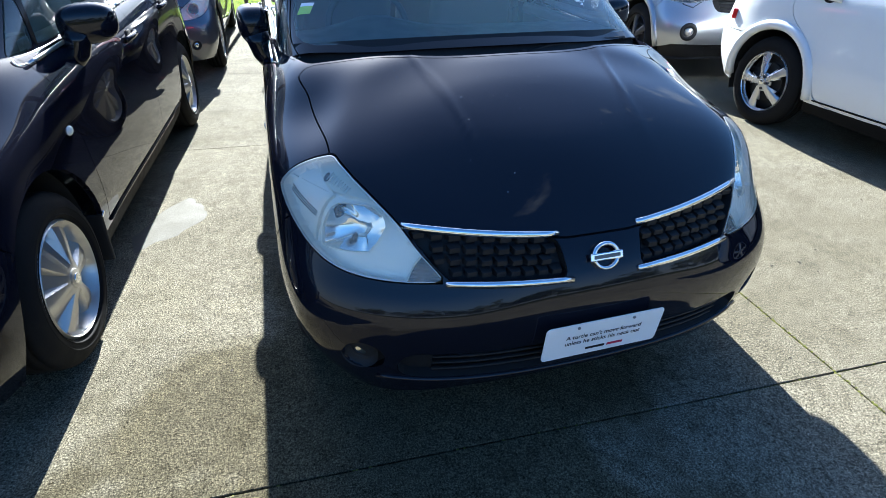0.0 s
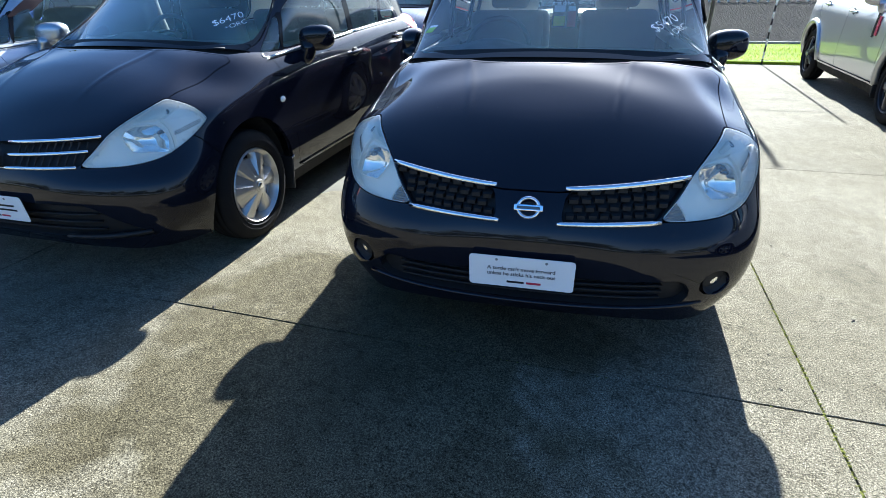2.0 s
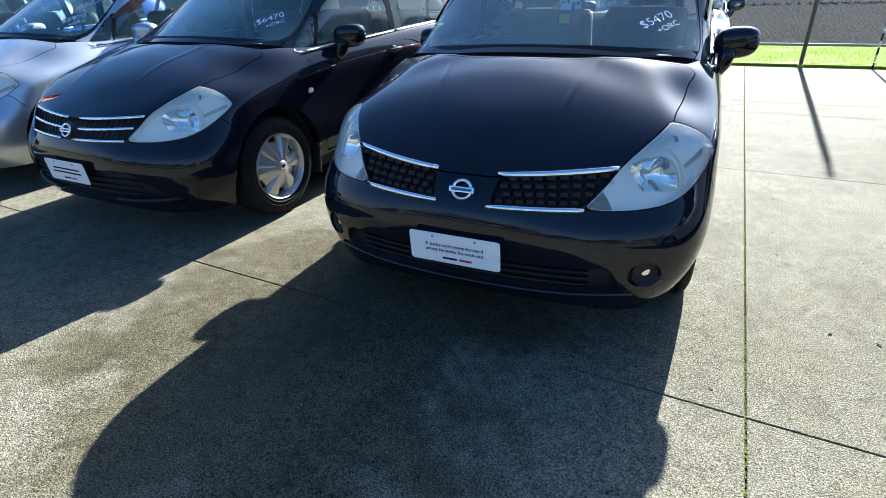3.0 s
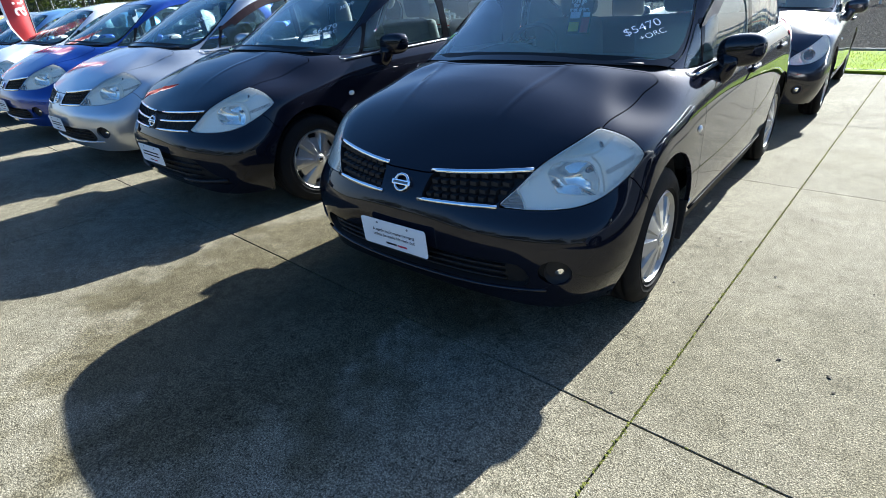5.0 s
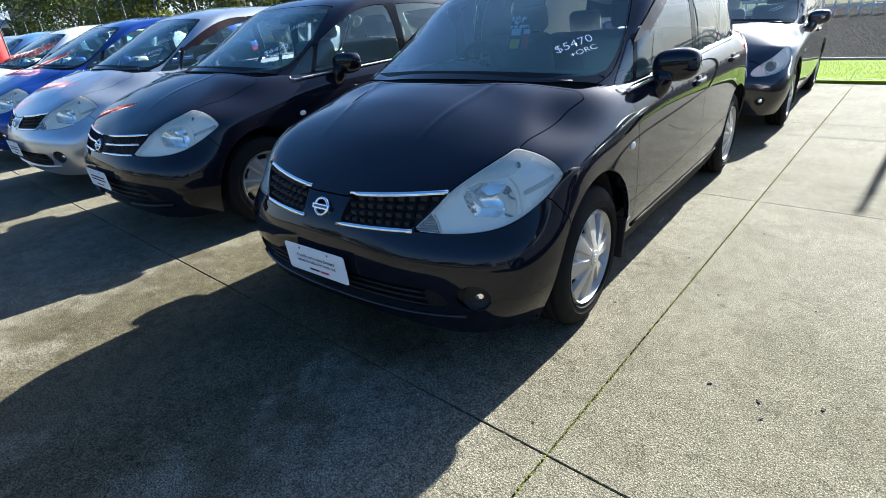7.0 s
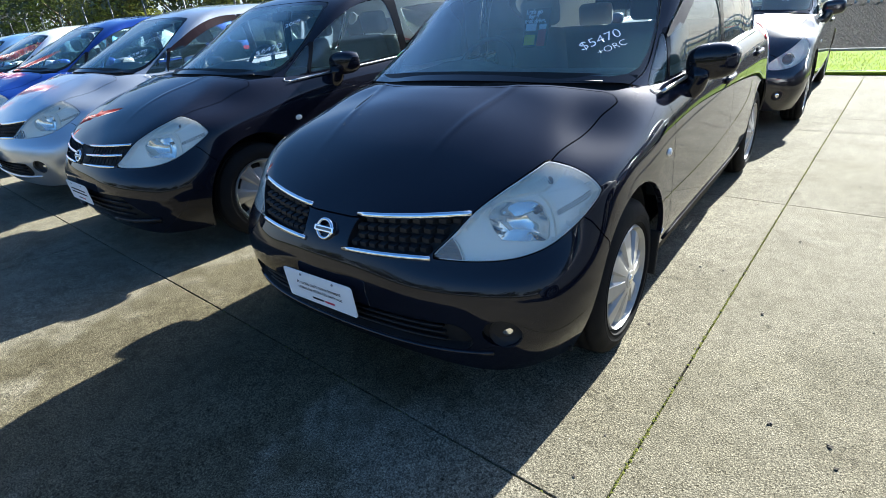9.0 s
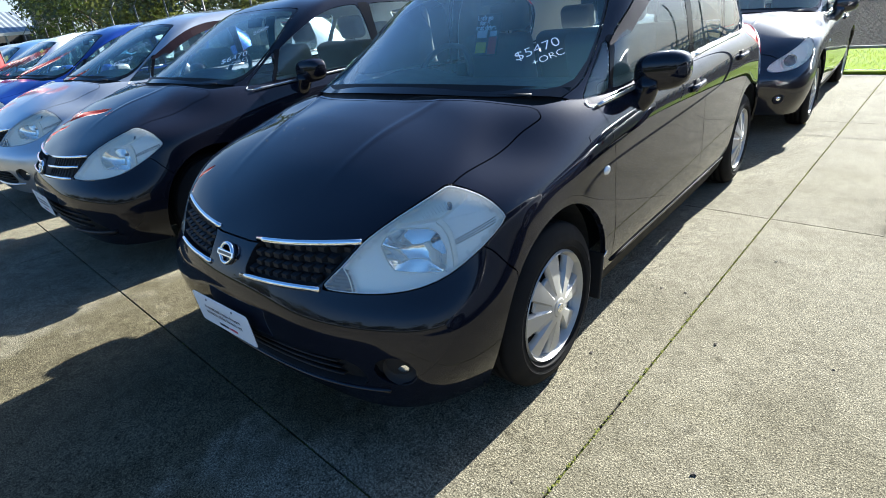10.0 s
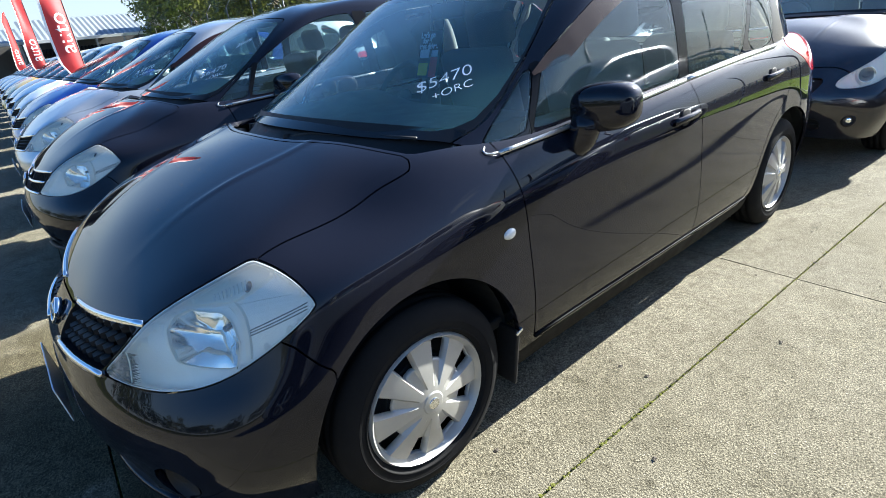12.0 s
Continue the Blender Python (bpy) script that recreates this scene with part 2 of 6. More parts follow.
def lathe(bm, profile, seg=48, axis="x", close=False):
    """Turns (radius, height) pairs round an axis."""
    rings = []
    for r, h in profile:
        ring = []
        for k in range(seg):
            c, s = r * math.cos(2 * math.pi * k / seg), r * math.sin(2 * math.pi * k / seg)
            ring.append(bm.verts.new((h, c, s) if axis == "x" else (c, s, h) if axis == "z" else (c, h, s)))
        rings.append(ring)
    for u, v in zip(rings, rings[1:] + (rings[:1] if close else [])):
        for k in range(seg):
            bm.faces.new((u[k], u[(k + 1) % seg], v[(k + 1) % seg], v[k]))
    return bm


def text_mesh(body, size, shear=0.0, thickness=0.0):
    """Lettering as a flat mesh in its own x, y plane."""
    cu = bpy.data.curves.new("lettering", "FONT")
    cu.body, cu.size, cu.shear, cu.align_x, cu.align_y = body, size, shear, "CENTER", "CENTER"
    cu.offset = thickness
    ob = new("lettering", cu)
    me = bpy.data.meshes.new_from_object(ob.evaluated_get(bpy.context.evaluated_depsgraph_get()))
    bpy.data.objects.remove(ob)
    bpy.data.curves.remove(cu)
    return me


# ---- the hatchback: a skin spun over its styling lines, then cut into panels ----
def spline(knots, pts, at, closed):
    """A C2 cubic through pts (n, 3) at knots, read at the given places. closed: pts[0] follows pts[-1], knots has one more entry."""
    n = len(pts)
    if closed:
        h = np.diff(knots)
        a = np.zeros((n, n))
        rhs = np.zeros((n, 3))
        for i in range(n):
            hm, hp = h[i - 1], h[i]
            a[i, i - 1] += hm
            a[i, i] += 2 * (hm + hp)
            a[i, (i + 1) % n] += hp
            rhs[i] = 6 * ((pts[(i + 1) % n] - pts[i]) / hp - (pts[i] - pts[i - 1]) / hm)
        m = np.linalg.solve(a, rhs)
        pts, m = np.vstack([pts, pts[:1]]), np.vstack([m, m[:1]])
    else:
        h = np.diff(knots)
        a = np.eye(n)
        rhs = np.zeros((n, 3))
        for i in range(1, n - 1):
            a[i, i - 1], a[i, i], a[i, i + 1] = h[i - 1], 2 * (h[i - 1] + h[i]), h[i]
            rhs[i] = 6 * ((pts[i + 1] - pts[i]) / h[i] - (pts[i] - pts[i - 1]) / h[i - 1])
        m = np.linalg.solve(a, rhs)
    k = np.clip(np.searchsorted(knots, at, side="right") - 1, 0, len(h) - 1)
    hk = h[k][:, None]
    u, w = (knots[k + 1] - at)[:, None], (at - knots[k])[:, None]
    return m[k] * u ** 3 / (6 * hk) + m[k + 1] * w ** 3 / (6 * hk) + (pts[k] / hk - m[k] * hk / 6) * u + (pts[k + 1] / hk - m[k + 1] * hk / 6) * w


def skin(lines, along, across, crease=False):
    """Half a car's skin. lines: styling lines from the front's middle to the rear's middle, lowest first; along, across: steps in each span."""
    lines = [np.array(q, float).reshape(-1, 3) for q in lines]
    ns = len(lines[0])
    flip = np.array([-1.0, 1, 1])
    full = [np.vstack([q, q[-2:0:-1] * flip]) for q in lines]
    chord = np.mean([np.linalg.norm(np.roll(f, -1, 0) - f, axis=1) for f in full], axis=0)
    knots = np.concatenate([[0], np.cumsum(chord)])
    at = np.concatenate([np.linspace(knots[i], knots[i + 1], along[i], endpoint=False) for i in range(ns - 1)] + [[knots[ns - 1]]])
    rows = np.array([spline(knots, f, at, True) for f in full])
    out = []
    for j in range(len(at)):
        half = rows[:, j]
        sec = np.vstack([half, half[-2::-1] * flip])
        d = np.maximum(np.linalg.norm(np.diff(sec, axis=0), axis=1), 1e-4) ** 0.8
        kk = np.concatenate([[0], np.cumsum(d)])
        ta = np.concatenate([np.linspace(kk[i], kk[i + 1], across[i], endpoint=False) for i in range(len(lines) - 1)] + [[kk[len(lines) - 1]]])
        out.append(spline(kk, sec, ta, False))
    grid = np.array(out)
    if crease:
        # the pair of soft ridges that run down the bonnet
        x, y, z = grid[:, :, 0], grid[:, :, 1], grid[:, :, 2]
        line = 0.27 + 0.06 * np.clip((y - 0.30) / 0.40, 0, 1.2) ** 1.4
        fade = np.clip((y - 0.15) / 0.35, 0, 1) * (z > 0.7) * (y < 0.85)
        dx = x - line
        grid[:, :, 2] += fade * 0.0026 * np.exp(-(dx / 0.014) ** 2)
    grid[0, :, 0] = 0
    grid[-1, :, 0] = 0
    grid[:, -1, 0] = 0
    return grid


class Skin:
    """The grid as loose polygons with smooth normals, to be cut along outlines."""

    def __init__(self, grid):
        np_, nv = grid.shape[:2]
        du, dv = np.gradient(grid, axis=0), np.gradient(grid, axis=1)
        n = np.cross(du, dv)
        n[0, :, 0] = n[-1, :, 0] = n[:, -1, 0] = 0
        n /= np.maximum(np.linalg.norm(n, axis=2, keepdims=True), 1e-9)
        self.V = list(grid.reshape(-1, 3))
        self.N = list(n.reshape(-1, 3))
        self.grid = grid
        self.F = [(i * nv + j, (i + 1) * nv + j, (i + 1) * nv + j + 1, i * nv + j + 1) for i in range(np_ - 1) for j in range(nv - 1)]

    def split(self, faces, dist, level=0.0):
        f = dist(np.array(self.V)) - level
        f[np.abs(f) < 1e-6] = 1e-6
        made, inside, outside = {}, [], []
        for face in faces:
            s = [f[i] < 0 for i in face]
            if all(s):
                inside.append(face)
            elif not any(s):
                outside.append(face)
            else:
                a, b = [], []
                for k, i in enumerate(face):
                    j = face[(k + 1) % len(face)]
                    (a if f[i] < 0 else b).append(i)
                    if (f[i] < 0) != (f[j] < 0):
                        key = (min(i, j), max(i, j))
                        if key not in made:
                            t = f[key[0]] / (f[key[0]] - f[key[1]])
                            self.V.append(self.V[key[0]] * (1 - t) + self.V[key[1]] * t)
                            nn = self.N[key[0]] * (1 - t) + self.N[key[1]] * t
                            self.N.append(nn / max(np.linalg.norm(nn), 1e-9))
                            made[key] = len(self.V) - 1
                        a.append(made[key])
                        b.append(made[key])
                if len(a) > 2:
                    inside.append(tuple(a))
                if len(b) > 2:
                    outside.append(tuple(b))
        return inside, outside

    def panel(self, faces, dist, gap=0.0022):
        inside, outside = self.split(faces, dist, -gap)
        return inside, self.split(outside, dist, gap)[1] if gap else outside

    def plane_fit(self, g, a, b, out):
        """A smooth local reading of coordinate out at (a, b)."""
        d = (g[:, 0] - a) ** 2 + (g[:, 1] - b) ** 2
        k = np.argsort(d)[:14]
        w = np.exp(-d[k] / (2 * d[k][7] + 1e-9))
        q = np.stack([np.ones(14), g[k, 0] - a, g[k, 1] - b], 1) * w[:, None]
        return float(np.linalg.lstsq(q, out[k] * w, rcond=None)[0][0])

    def front_y(self, x, z):
        """How far back the skin lies at x, z, seen from ahead."""
        if not hasattr(self, "nose"):
            g = self.grid.reshape(-1, 3)
            g = g[(g[:, 1] < 0.75) & (g[:, 2] < 0.9)]
            self.nose = np.vstack([g, g * np.array([-1, 1, 1])])
        return self.plane_fit(self.nose[:, [0, 2]], abs(x), z, self.nose[:, 1])

    def side_x(self, y, z):
        if not hasattr(self, "flank"):
            g = self.grid.reshape(-1, 3)
            self.flank = g[g[:, 0] > 0.5]
        return self.plane_fit(self.flank[:, [1, 2]], y, z, self.flank[:, 0])


def outline(poly, proj, mask=None, smooth=2):
    """Signed distance to a rounded outline, seen along a direction: side (y, z), front (x, z), top (x, y), corner (x + y, z)."""
    p = np.array(poly, float).reshape(-1, 2)
    for _ in range(smooth):
        q = np.roll(p, -1, 0)
        p = np.stack([p * 0.75 + q * 0.25, p * 0.25 + q * 0.75], 1).reshape(-1, 2)

    def dist(v):
        a = {"side": v[:, [1, 2]], "front": v[:, [0, 2]], "top": v[:, :2], "corner": np.stack([v[:, 0] + v[:, 1], v[:, 2]], 1)}[proj]
        best = np.full(len(a), 1e9)
        odd = np.zeros(len(a), bool)
        for s, e in zip(p, np.roll(p, -1, 0)):
            g = e - s
            t = np.clip(((a - s) @ g) / max(g @ g, 1e-12), 0, 1)
            best = np.minimum(best, np.linalg.norm(a - s - t[:, None] * g, axis=1))
            up = (s[1] > a[:, 1]) != (e[1] > a[:, 1])
            with np.errstate(divide="ignore", invalid="ignore"):
                odd ^= up & (a[:, 0] < g[0] * (a[:, 1] - s[1]) / g[1] + s[0])
        d = np.where(odd, -best, best)
        return d if mask is None else np.where(mask(v), d, 1.0)

    return dist


def circle(y, z, r, mask):
    return lambda v: np.where(mask(v), np.hypot(v[:, 1] - y, v[:, 2] - z) - r, 1.0)


def panel_mesh(S, faces, side, fold=0.012, sink=0.0, walls=False):
    """side: 1 as drawn, -1 mirrored, 0 both halves as one. fold: the depth of the turned-in edge. sink: sets the panel back; walls then close its rim."""
    V, N, F, put = [], [], [], {}

    def add(i, sg):
        v = S.V[i]
        key = (i, 1 if abs(v[0]) < 1e-5 and side == 0 else sg)
        if key not in put:
            m = np.array([sg, 1, 1])
            put[key] = len(V)
            V.append(v * m)
            N.append(S.N[i] * m)
        return put[key]

    for sg in ((1, -1) if side == 0 else (side,)):
        for f in faces:
            g = [add(i, sg) for i in f]
            F.append(g if sg > 0 else g[::-1])
    count = {}
    for f in F:
        for a, b in zip(f, f[1:] + f[:1]):
            count[(a, b)] = count.get((a, b), 0) + 1
    edges = [e for e in count if (e[1], e[0]) not in count]
    base = [v - n * sink for v, n in zip(V, N)]
    out, nor = list(base), list(N)
    if fold or walls:
        for a, b in edges:
            if side == 0 and abs(V[a][0]) < 1e-5 and abs(V[b][0]) < 1e-5:
                continue
            top = (V[a], V[b]) if walls else (base[a], base[b])
            low = (base[a], base[b]) if walls else (base[a] - N[a] * fold, base[b] - N[b] * fold)
            e = np.cross(V[b] - V[a], N[a] + N[b])
            e = e / max(np.linalg.norm(e), 1e-9) * (-1 if walls else 1)
            k = len(out)
            inset = e * (0.0016 if walls else 0.0)
            out += [top[1] + inset, top[0] + inset, low[0] + inset, low[1] + inset]
            nor += [e] * 4
            F.append([k, k + 1, k + 2, k + 3] if not walls else [k + 3, k + 2, k + 1, k])
    return mesh_of("panel", out, F, nor)


# styling lines of the lower body: bottom edge, sill, widest, waist, lamp line, shoulder, bonnet, spine
BODY_A = [0, .030, .215, .22, .036, .212, .44, .062, .205, .595, .118, .192, .692, .222, .182, .772, .432, .18, .80, .73, .195, .795, .90, .19, .785, 1.12, .185, .785, 2.1, .185,
          .785, 2.9, .195, .79, 3.32, .22, .77, 3.72, .25, .62, 3.93, .27, .33, 4.0, .28, 0, 4.02, .28]
BODY_B = [0, -.012, .30, .22, -.005, .30, .44, .025, .30, .638, .097, .30, .766, .210, .31, .829, .43, .33, .834, .73, .33, .832, .90, .33, .828, 1.12, .33, .828, 2.1, .33,
          .832, 2.9, .34, .838, 3.32, .36, .80, 3.75, .38, .65, 3.99, .40, .34, 4.06, .40, 0, 4.08, .40]
BODY_C = [0, -.042, .505, .22, -.034, .503, .44, .002, .50, .654, .094, .50, .790, .229, .51, .845, .45, .53, .846, .73, .53, .844, .90, .53, .841, 1.12, .53, .845, 2.1, .54,
          .846, 2.9, .55, .848, 3.32, .56, .81, 3.77, .56, .66, 4.02, .56, .35, 4.10, .56, 0, 4.12, .56]
BODY_D = [0, -.018, .585, .22, -.005, .588, .44, .050, .598, .637, .148, .606, .754, .282, .636, .825, .462, .672, .840, .73, .685, .841, .90, .685, .840, 1.12, .69, .844, 2.1, .70,
          .843, 2.9, .72, .840, 3.32, .73, .80, 3.77, .72, .66, 3.99, .70, .35, 4.06, .70, 0, 4.08, .70]
BODY_E = [0, .056, .684, .22, .070, .693, .47, .135, .717, .615, .232, .752, .715, .345, .776, .792, .49, .780, .818, .72, .802, .827, .90, .814, .832, 1.12, .822, .839, 2.1, .85,
          .834, 2.9, .88, .826, 3.32, .90, .77, 3.77, .90, .63, 3.95, .88, .34, 4.02, .88, 0, 4.04, .88]
BODY_F = [0, .16, .775, .22, .172, .776, .43, .216, .787, .56, .30, .818, .648, .39, .836, .672, .52, .858, .690, .70, .893, .714, .86, .943, .750, 1.12, .952, .772, 2.1, .982,
          .766, 2.9, 1.008, .75, 3.32, 1.02, .69, 3.72, 1.02, .56, 3.88, .99, .30, 3.95, .99, 0, 3.97, .99]
BODY_G = [0, .34, .885, .20, .35, .884, .36, .39, .889, .46, .45, .900, .53, .52, .911, .56, .61, .931, .58, .75, .963, .60, .90, .990, .62, 1.12, .99, .6, 2.1, .99,
          .6, 2.9, 1.0, .58, 3.3, 1.01, .53, 3.6, 1.01, .42, 3.72, .99, .22, 3.78, .99, 0, 3.8, .99]
BODY_H = [0, .52, .958, 0, .535, .963, 0, .57, .974, 0, .62, .988, 0, .68, 1.003, 0, .74, 1.014, 0, .84, 1.032, 0, .945, 1.045, 0, 1.12, 1.04, 0, 2.1, 1.0,
          0, 2.8, 1.0, 0, 3.1, 1.0, 0, 3.3, 1.0, 0, 3.4, .99, 0, 3.45, .99, 0, 3.5, .99]
# the glasshouse: base, mid glass, roof rail, roof, spine
HOUSE_A = [0, .80, 1.02, .3, .845, 1.01, .52, .925, .995, .69, 1.01, .98, .745, 1.12, .94, .764, 1.5, .945, .770, 2.2, .965, .760, 2.95, .99, .735, 3.45, 1.0,
           .62, 3.76, .985, .33, 3.9, .985, 0, 3.93, .985]
HOUSE_B = [0, 1.30, 1.258, .29, 1.31, 1.25, .50, 1.345, 1.226, .632, 1.385, 1.198, .692, 1.43, 1.19, .724, 1.65, 1.20, .735, 2.25, 1.21, .715, 2.95, 1.23, .67, 3.40, 1.24,
           .55, 3.62, 1.23, .3, 3.74, 1.23, 0, 3.77, 1.23]
HOUSE_C = [0, 1.69, 1.432, .27, 1.69, 1.43, .45, 1.695, 1.42, .545, 1.71, 1.405, .603, 1.77, 1.408, .63, 1.93, 1.428, .64, 2.3, 1.44, .62, 2.95, 1.43, .58, 3.3, 1.41,
           .47, 3.43, 1.40, .26, 3.50, 1.40, 0, 3.53, 1.40]
HOUSE_D = [0, 1.88, 1.487, .2, 1.885, 1.486, .33, 1.90, 1.482, .40, 1.93, 1.475, .44, 1.99, 1.476, .46, 2.12, 1.485, .46, 2.45, 1.497, .44, 2.9, 1.485, .41, 3.12, 1.47,
           .33, 3.25, 1.46, .18, 3.3, 1.46, 0, 3.32, 1.46]
HOUSE_E = [0, 2.05, 1.512, 0, 2.08, 1.514, 0, 2.12, 1.516, 0, 2.17, 1.518, 0, 2.22, 1.52, 0, 2.32, 1.522, 0, 2.5, 1.522, 0, 2.8, 1.512, 0, 2.92, 1.505,
           0, 3.02, 1.498, 0, 3.07, 1.492, 0, 3.1, 1.488]
ALONG_BODY = [9, 10, 10, 10, 10, 12, 10, 9, 16, 14, 10, 9, 8, 6, 6]
ACROSS_BODY = [4, 8, 7, 8, 9, 14, 46]
ALONG_HOUSE = [8, 8, 8, 10, 10, 12, 12, 10, 8, 6, 5]
ACROSS_HOUSE = [12, 12, 8, 6]


def front_strip(S, pts, w, h, proud, name, material, parent, label=""):
    """A bright moulding that lies on the nose along (x, z) points."""
    bm = bmesh.new()
    path = [Vector((x, S.front_y(x, z) - proud, z)) for x, z in pts]
    rings = []
    for i, p in enumerate(path):
        d = (path[min(i + 1, len(path) - 1)] - path[max(i - 1, 0)]).normalized()
        f = Vector((0, -1, 0.25))
        f = (f - d * f.dot(d)).normalized()
        u = d.cross(f)
        k = min(1.0, 0.85 + 0.15 * min(i, len(path) - 1 - i) / 2)
        rings.append([bm.verts.new(p + u * (w * k * math.cos(a)) + f * (h * math.sin(a))) for a in np.linspace(0, 2 * math.pi, 12, endpoint=False)])
    for a, b in zip(rings, rings[1:]):
        for k in range(12):
            bm.faces.new((a[k], b[k], b[(k + 1) % 12], a[(k + 1) % 12]))
    bm.faces.new(rings[0])
    bm.faces.new(rings[-1][::-1])
    bmesh.ops.recalc_face_normals(bm, faces=bm.faces)
    return part(name, bm, material, parent, label, True)


def side_strip(S, pts, w, h, proud, sx):
    """A moulding along (y, z) points of the flank, or along full points."""
    bm = bmesh.new()
    path = [Vector(p) if len(p) == 3 else Vector(((S.side_x(*p) + proud), *p)) for p in pts]
    rings = []
    for i, p in enumerate(path):
        d = (path[min(i + 1, len(path) - 1)] - path[max(i - 1, 0)]).normalized()
        f = Vector((1, 0, 0.2))
        f = (f - d * f.dot(d)).normalized()
        u = d.cross(f)
        q = [p + u * (w * math.cos(a)) + f * (h * math.sin(a)) for a in np.linspace(0, 2 * math.pi, 8, endpoint=False)]
        rings.append([bm.verts.new((v.x * sx, v.y, v.z)) for v in q])
    for a, b in zip(rings, rings[1:]):
        for k in range(8):
            bm.faces.new((a[k], b[k], b[(k + 1) % 8], a[(k + 1) % 8]))
    bm.faces.new(rings[0])
    bm.faces.new(rings[-1][::-1])
    bmesh.ops.recalc_face_normals(bm, faces=bm.faces)
    return bm


def wheel(parent, x, y, sx, style, r=0.305):
    """Tyre and cover, turned to the outer side sx."""
    hub = new("wheel")
    hub.parent = parent
    hub.location = (x, y, r)
    bm = bmesh.new()
    w = 0.092
    prof = [(0.20, w - 0.028), (0.212, w - 0.008), (0.226, w - 0.001), (0.25, w + 0.002), (0.278, w - 0.008), (0.295, w - 0.022)]
    tread = [(0.301, 0.062), (0.305, 0.045), (0.296, 0.042), (0.296, 0.036), (0.3055, 0.033), (0.3055, 0.006), (0.296, 0.004), (0.296, -0.004), (0.3055, -0.006), (0.3055, -0.033),
             (0.296, -0.036), (0.296, -0.042), (0.305, -0.045), (0.301, -0.062)]
    back = [(a, -b) for a, b in prof[::-1]]
    lathe(bm, [(a * r / 0.305, b * sx) for a, b in prof + tread + back], 72)
    bmesh.ops.recalc_face_normals(bm, faces=bm.faces)
    part("tyre", bm, M["rubber"], hub, "worn black rubber tyre", True)
    # sidewall ridges
    bm = bmesh.new()
    lathe(bm, [(0.243, (w + 0.000) * sx), (0.246, (w + 0.0035) * sx), (0.249, (w + 0.000) * sx)], 72)
    lathe(bm, [(0.219, (w - 0.004) * sx), (0.222, (w + 0.002) * sx), (0.225, (w - 0.001) * sx)], 72)
    part("sidewall_ridge", bm, M["rubber"], hub, "", True)
    # brake drum and darkness behind the cover
    bm = bmesh.new()
    lathe(bm, [(0.0, 0.045 * sx), (0.13, 0.045 * sx), (0.132, 0.02 * sx), (0.20, 0.0), (0.20, -0.05 * sx)], 40)
    part("brake_drum", bm, M["inner"], hub, "dark brake drum")
    n, spoke, inner, outer, dish = {"eight": (8, 0.52, 0.116, 0.170, 0.013), "six": (6, 0.46, 0.138, 0.166, 0.026), "five": (5, 0.27, 0.060, 0.180, 0.012), "seven": (7, 0.5, 0.075, 0.172, 0.012)}[style]
    seg = n * 20
    k_cover = 1.075
    radii = [0.0, 0.018, 0.030, 0.034, 0.05, inner - 0.006 if inner > 0.06 else 0.0525, inner, (inner + outer) / 2, outer, outer + 0.004, 0.183, 0.187, 0.194, 0.199]
    bm = bmesh.new()
    rings = []
    for rr in radii:
        ring = []
        for k in range(seg):
            a = 2 * math.pi * k / seg
            u = abs(((k + 0.0) / 20 + 0.5) % 1 - 0.5) * 2          # 0 on a spoke, 1 between
            wide = spoke * (min(2.2, 0.125 / max(rr, 0.05)) if style == "five" else 1.0)
            sp = min(1.0, max(0.0, (wide + 0.12 - u) / 0.12))
            t = min(1.0, rr / 0.18)
            hh = 0.083 + 0.016 * (1 - t * t) - dish * 0.9 * t
            if 0.05 < rr < 0.185:
                hh -= dish * (1 - sp) * (1.2 if rr > inner - 0.01 else 0.7)
                if style == "six":
                    hh += 0.006 * (1 - abs(u) / spoke) if u < spoke else 0
            if rr < 0.032:
                hh += 0.003
            if rr >= 0.187:
                hh = 0.088 - (rr - 0.187) * 1.6
            if rr == 0.183:
                hh = 0.082
            ring.append(bm.verts.new((hh * sx, k_cover * rr * math.cos(a), k_cover * rr * math.sin(a))))
        rings.append(ring)
    for i, (p, q) in enumerate(zip(rings, rings[1:])):
        for k in range(seg):
            mid = abs(((k + 0.5) / 20 + 0.5) % 1 - 0.5) * 2
            wide = spoke * (min(2.2, 0.25 / (radii[i] + radii[i + 1])) if style == "five" else 1.0)
            if inner - 1e-6 <= radii[i] < outer - 1e-6 and mid > wide + 0.10:
                continue
            if i == 0:
                continue
            bm.faces.new((p[k], q[k], q[(k + 1) % seg], p[(k + 1) % seg]))
    bmesh.ops.contextual_create(bm, geom=rings[1])
    for v in rings[0]:
        bm.verts.remove(v)
    bmesh.ops.recalc_face_normals(bm, faces=bm.faces)
    for e in bm.edges:
        if len(e.link_faces) == 2 and e.calc_face_angle() > 0.45:
            e.smooth = False
    ed = [e for e in bm.edges if len(e.link_faces) == 1]
    ext = bmesh.ops.extrude_edge_only(bm, edges=ed)
    bmesh.ops.translate(bm, verts=[v for v in ext["geom"] if isinstance(v, bmesh.types.BMVert)], vec=(-0.014 * sx, 0, 0))
    mat = {"eight": "hubcap", "six": "cover_metal", "five": "alloy", "seven": "hubcap"}[style]
    cover = part("wheel_cover", bm, M[mat], hub, {"eight": "silver plastic wheel cover with eight spokes", "six": "silver plastic wheel cover with six spokes"}.get(style, "silver spoked wheel"), True)
    bm = bmesh.new()
    lathe(bm, [(0.0001, 0.1035 * sx), (0.011, 0.1035 * sx), (0.0135, 0.1025 * sx), (0.017, 0.1035 * sx), (0.018, 0.100 * sx)], 24)
    part("centre_cap", bm, M["chrome"], hub, "", True)
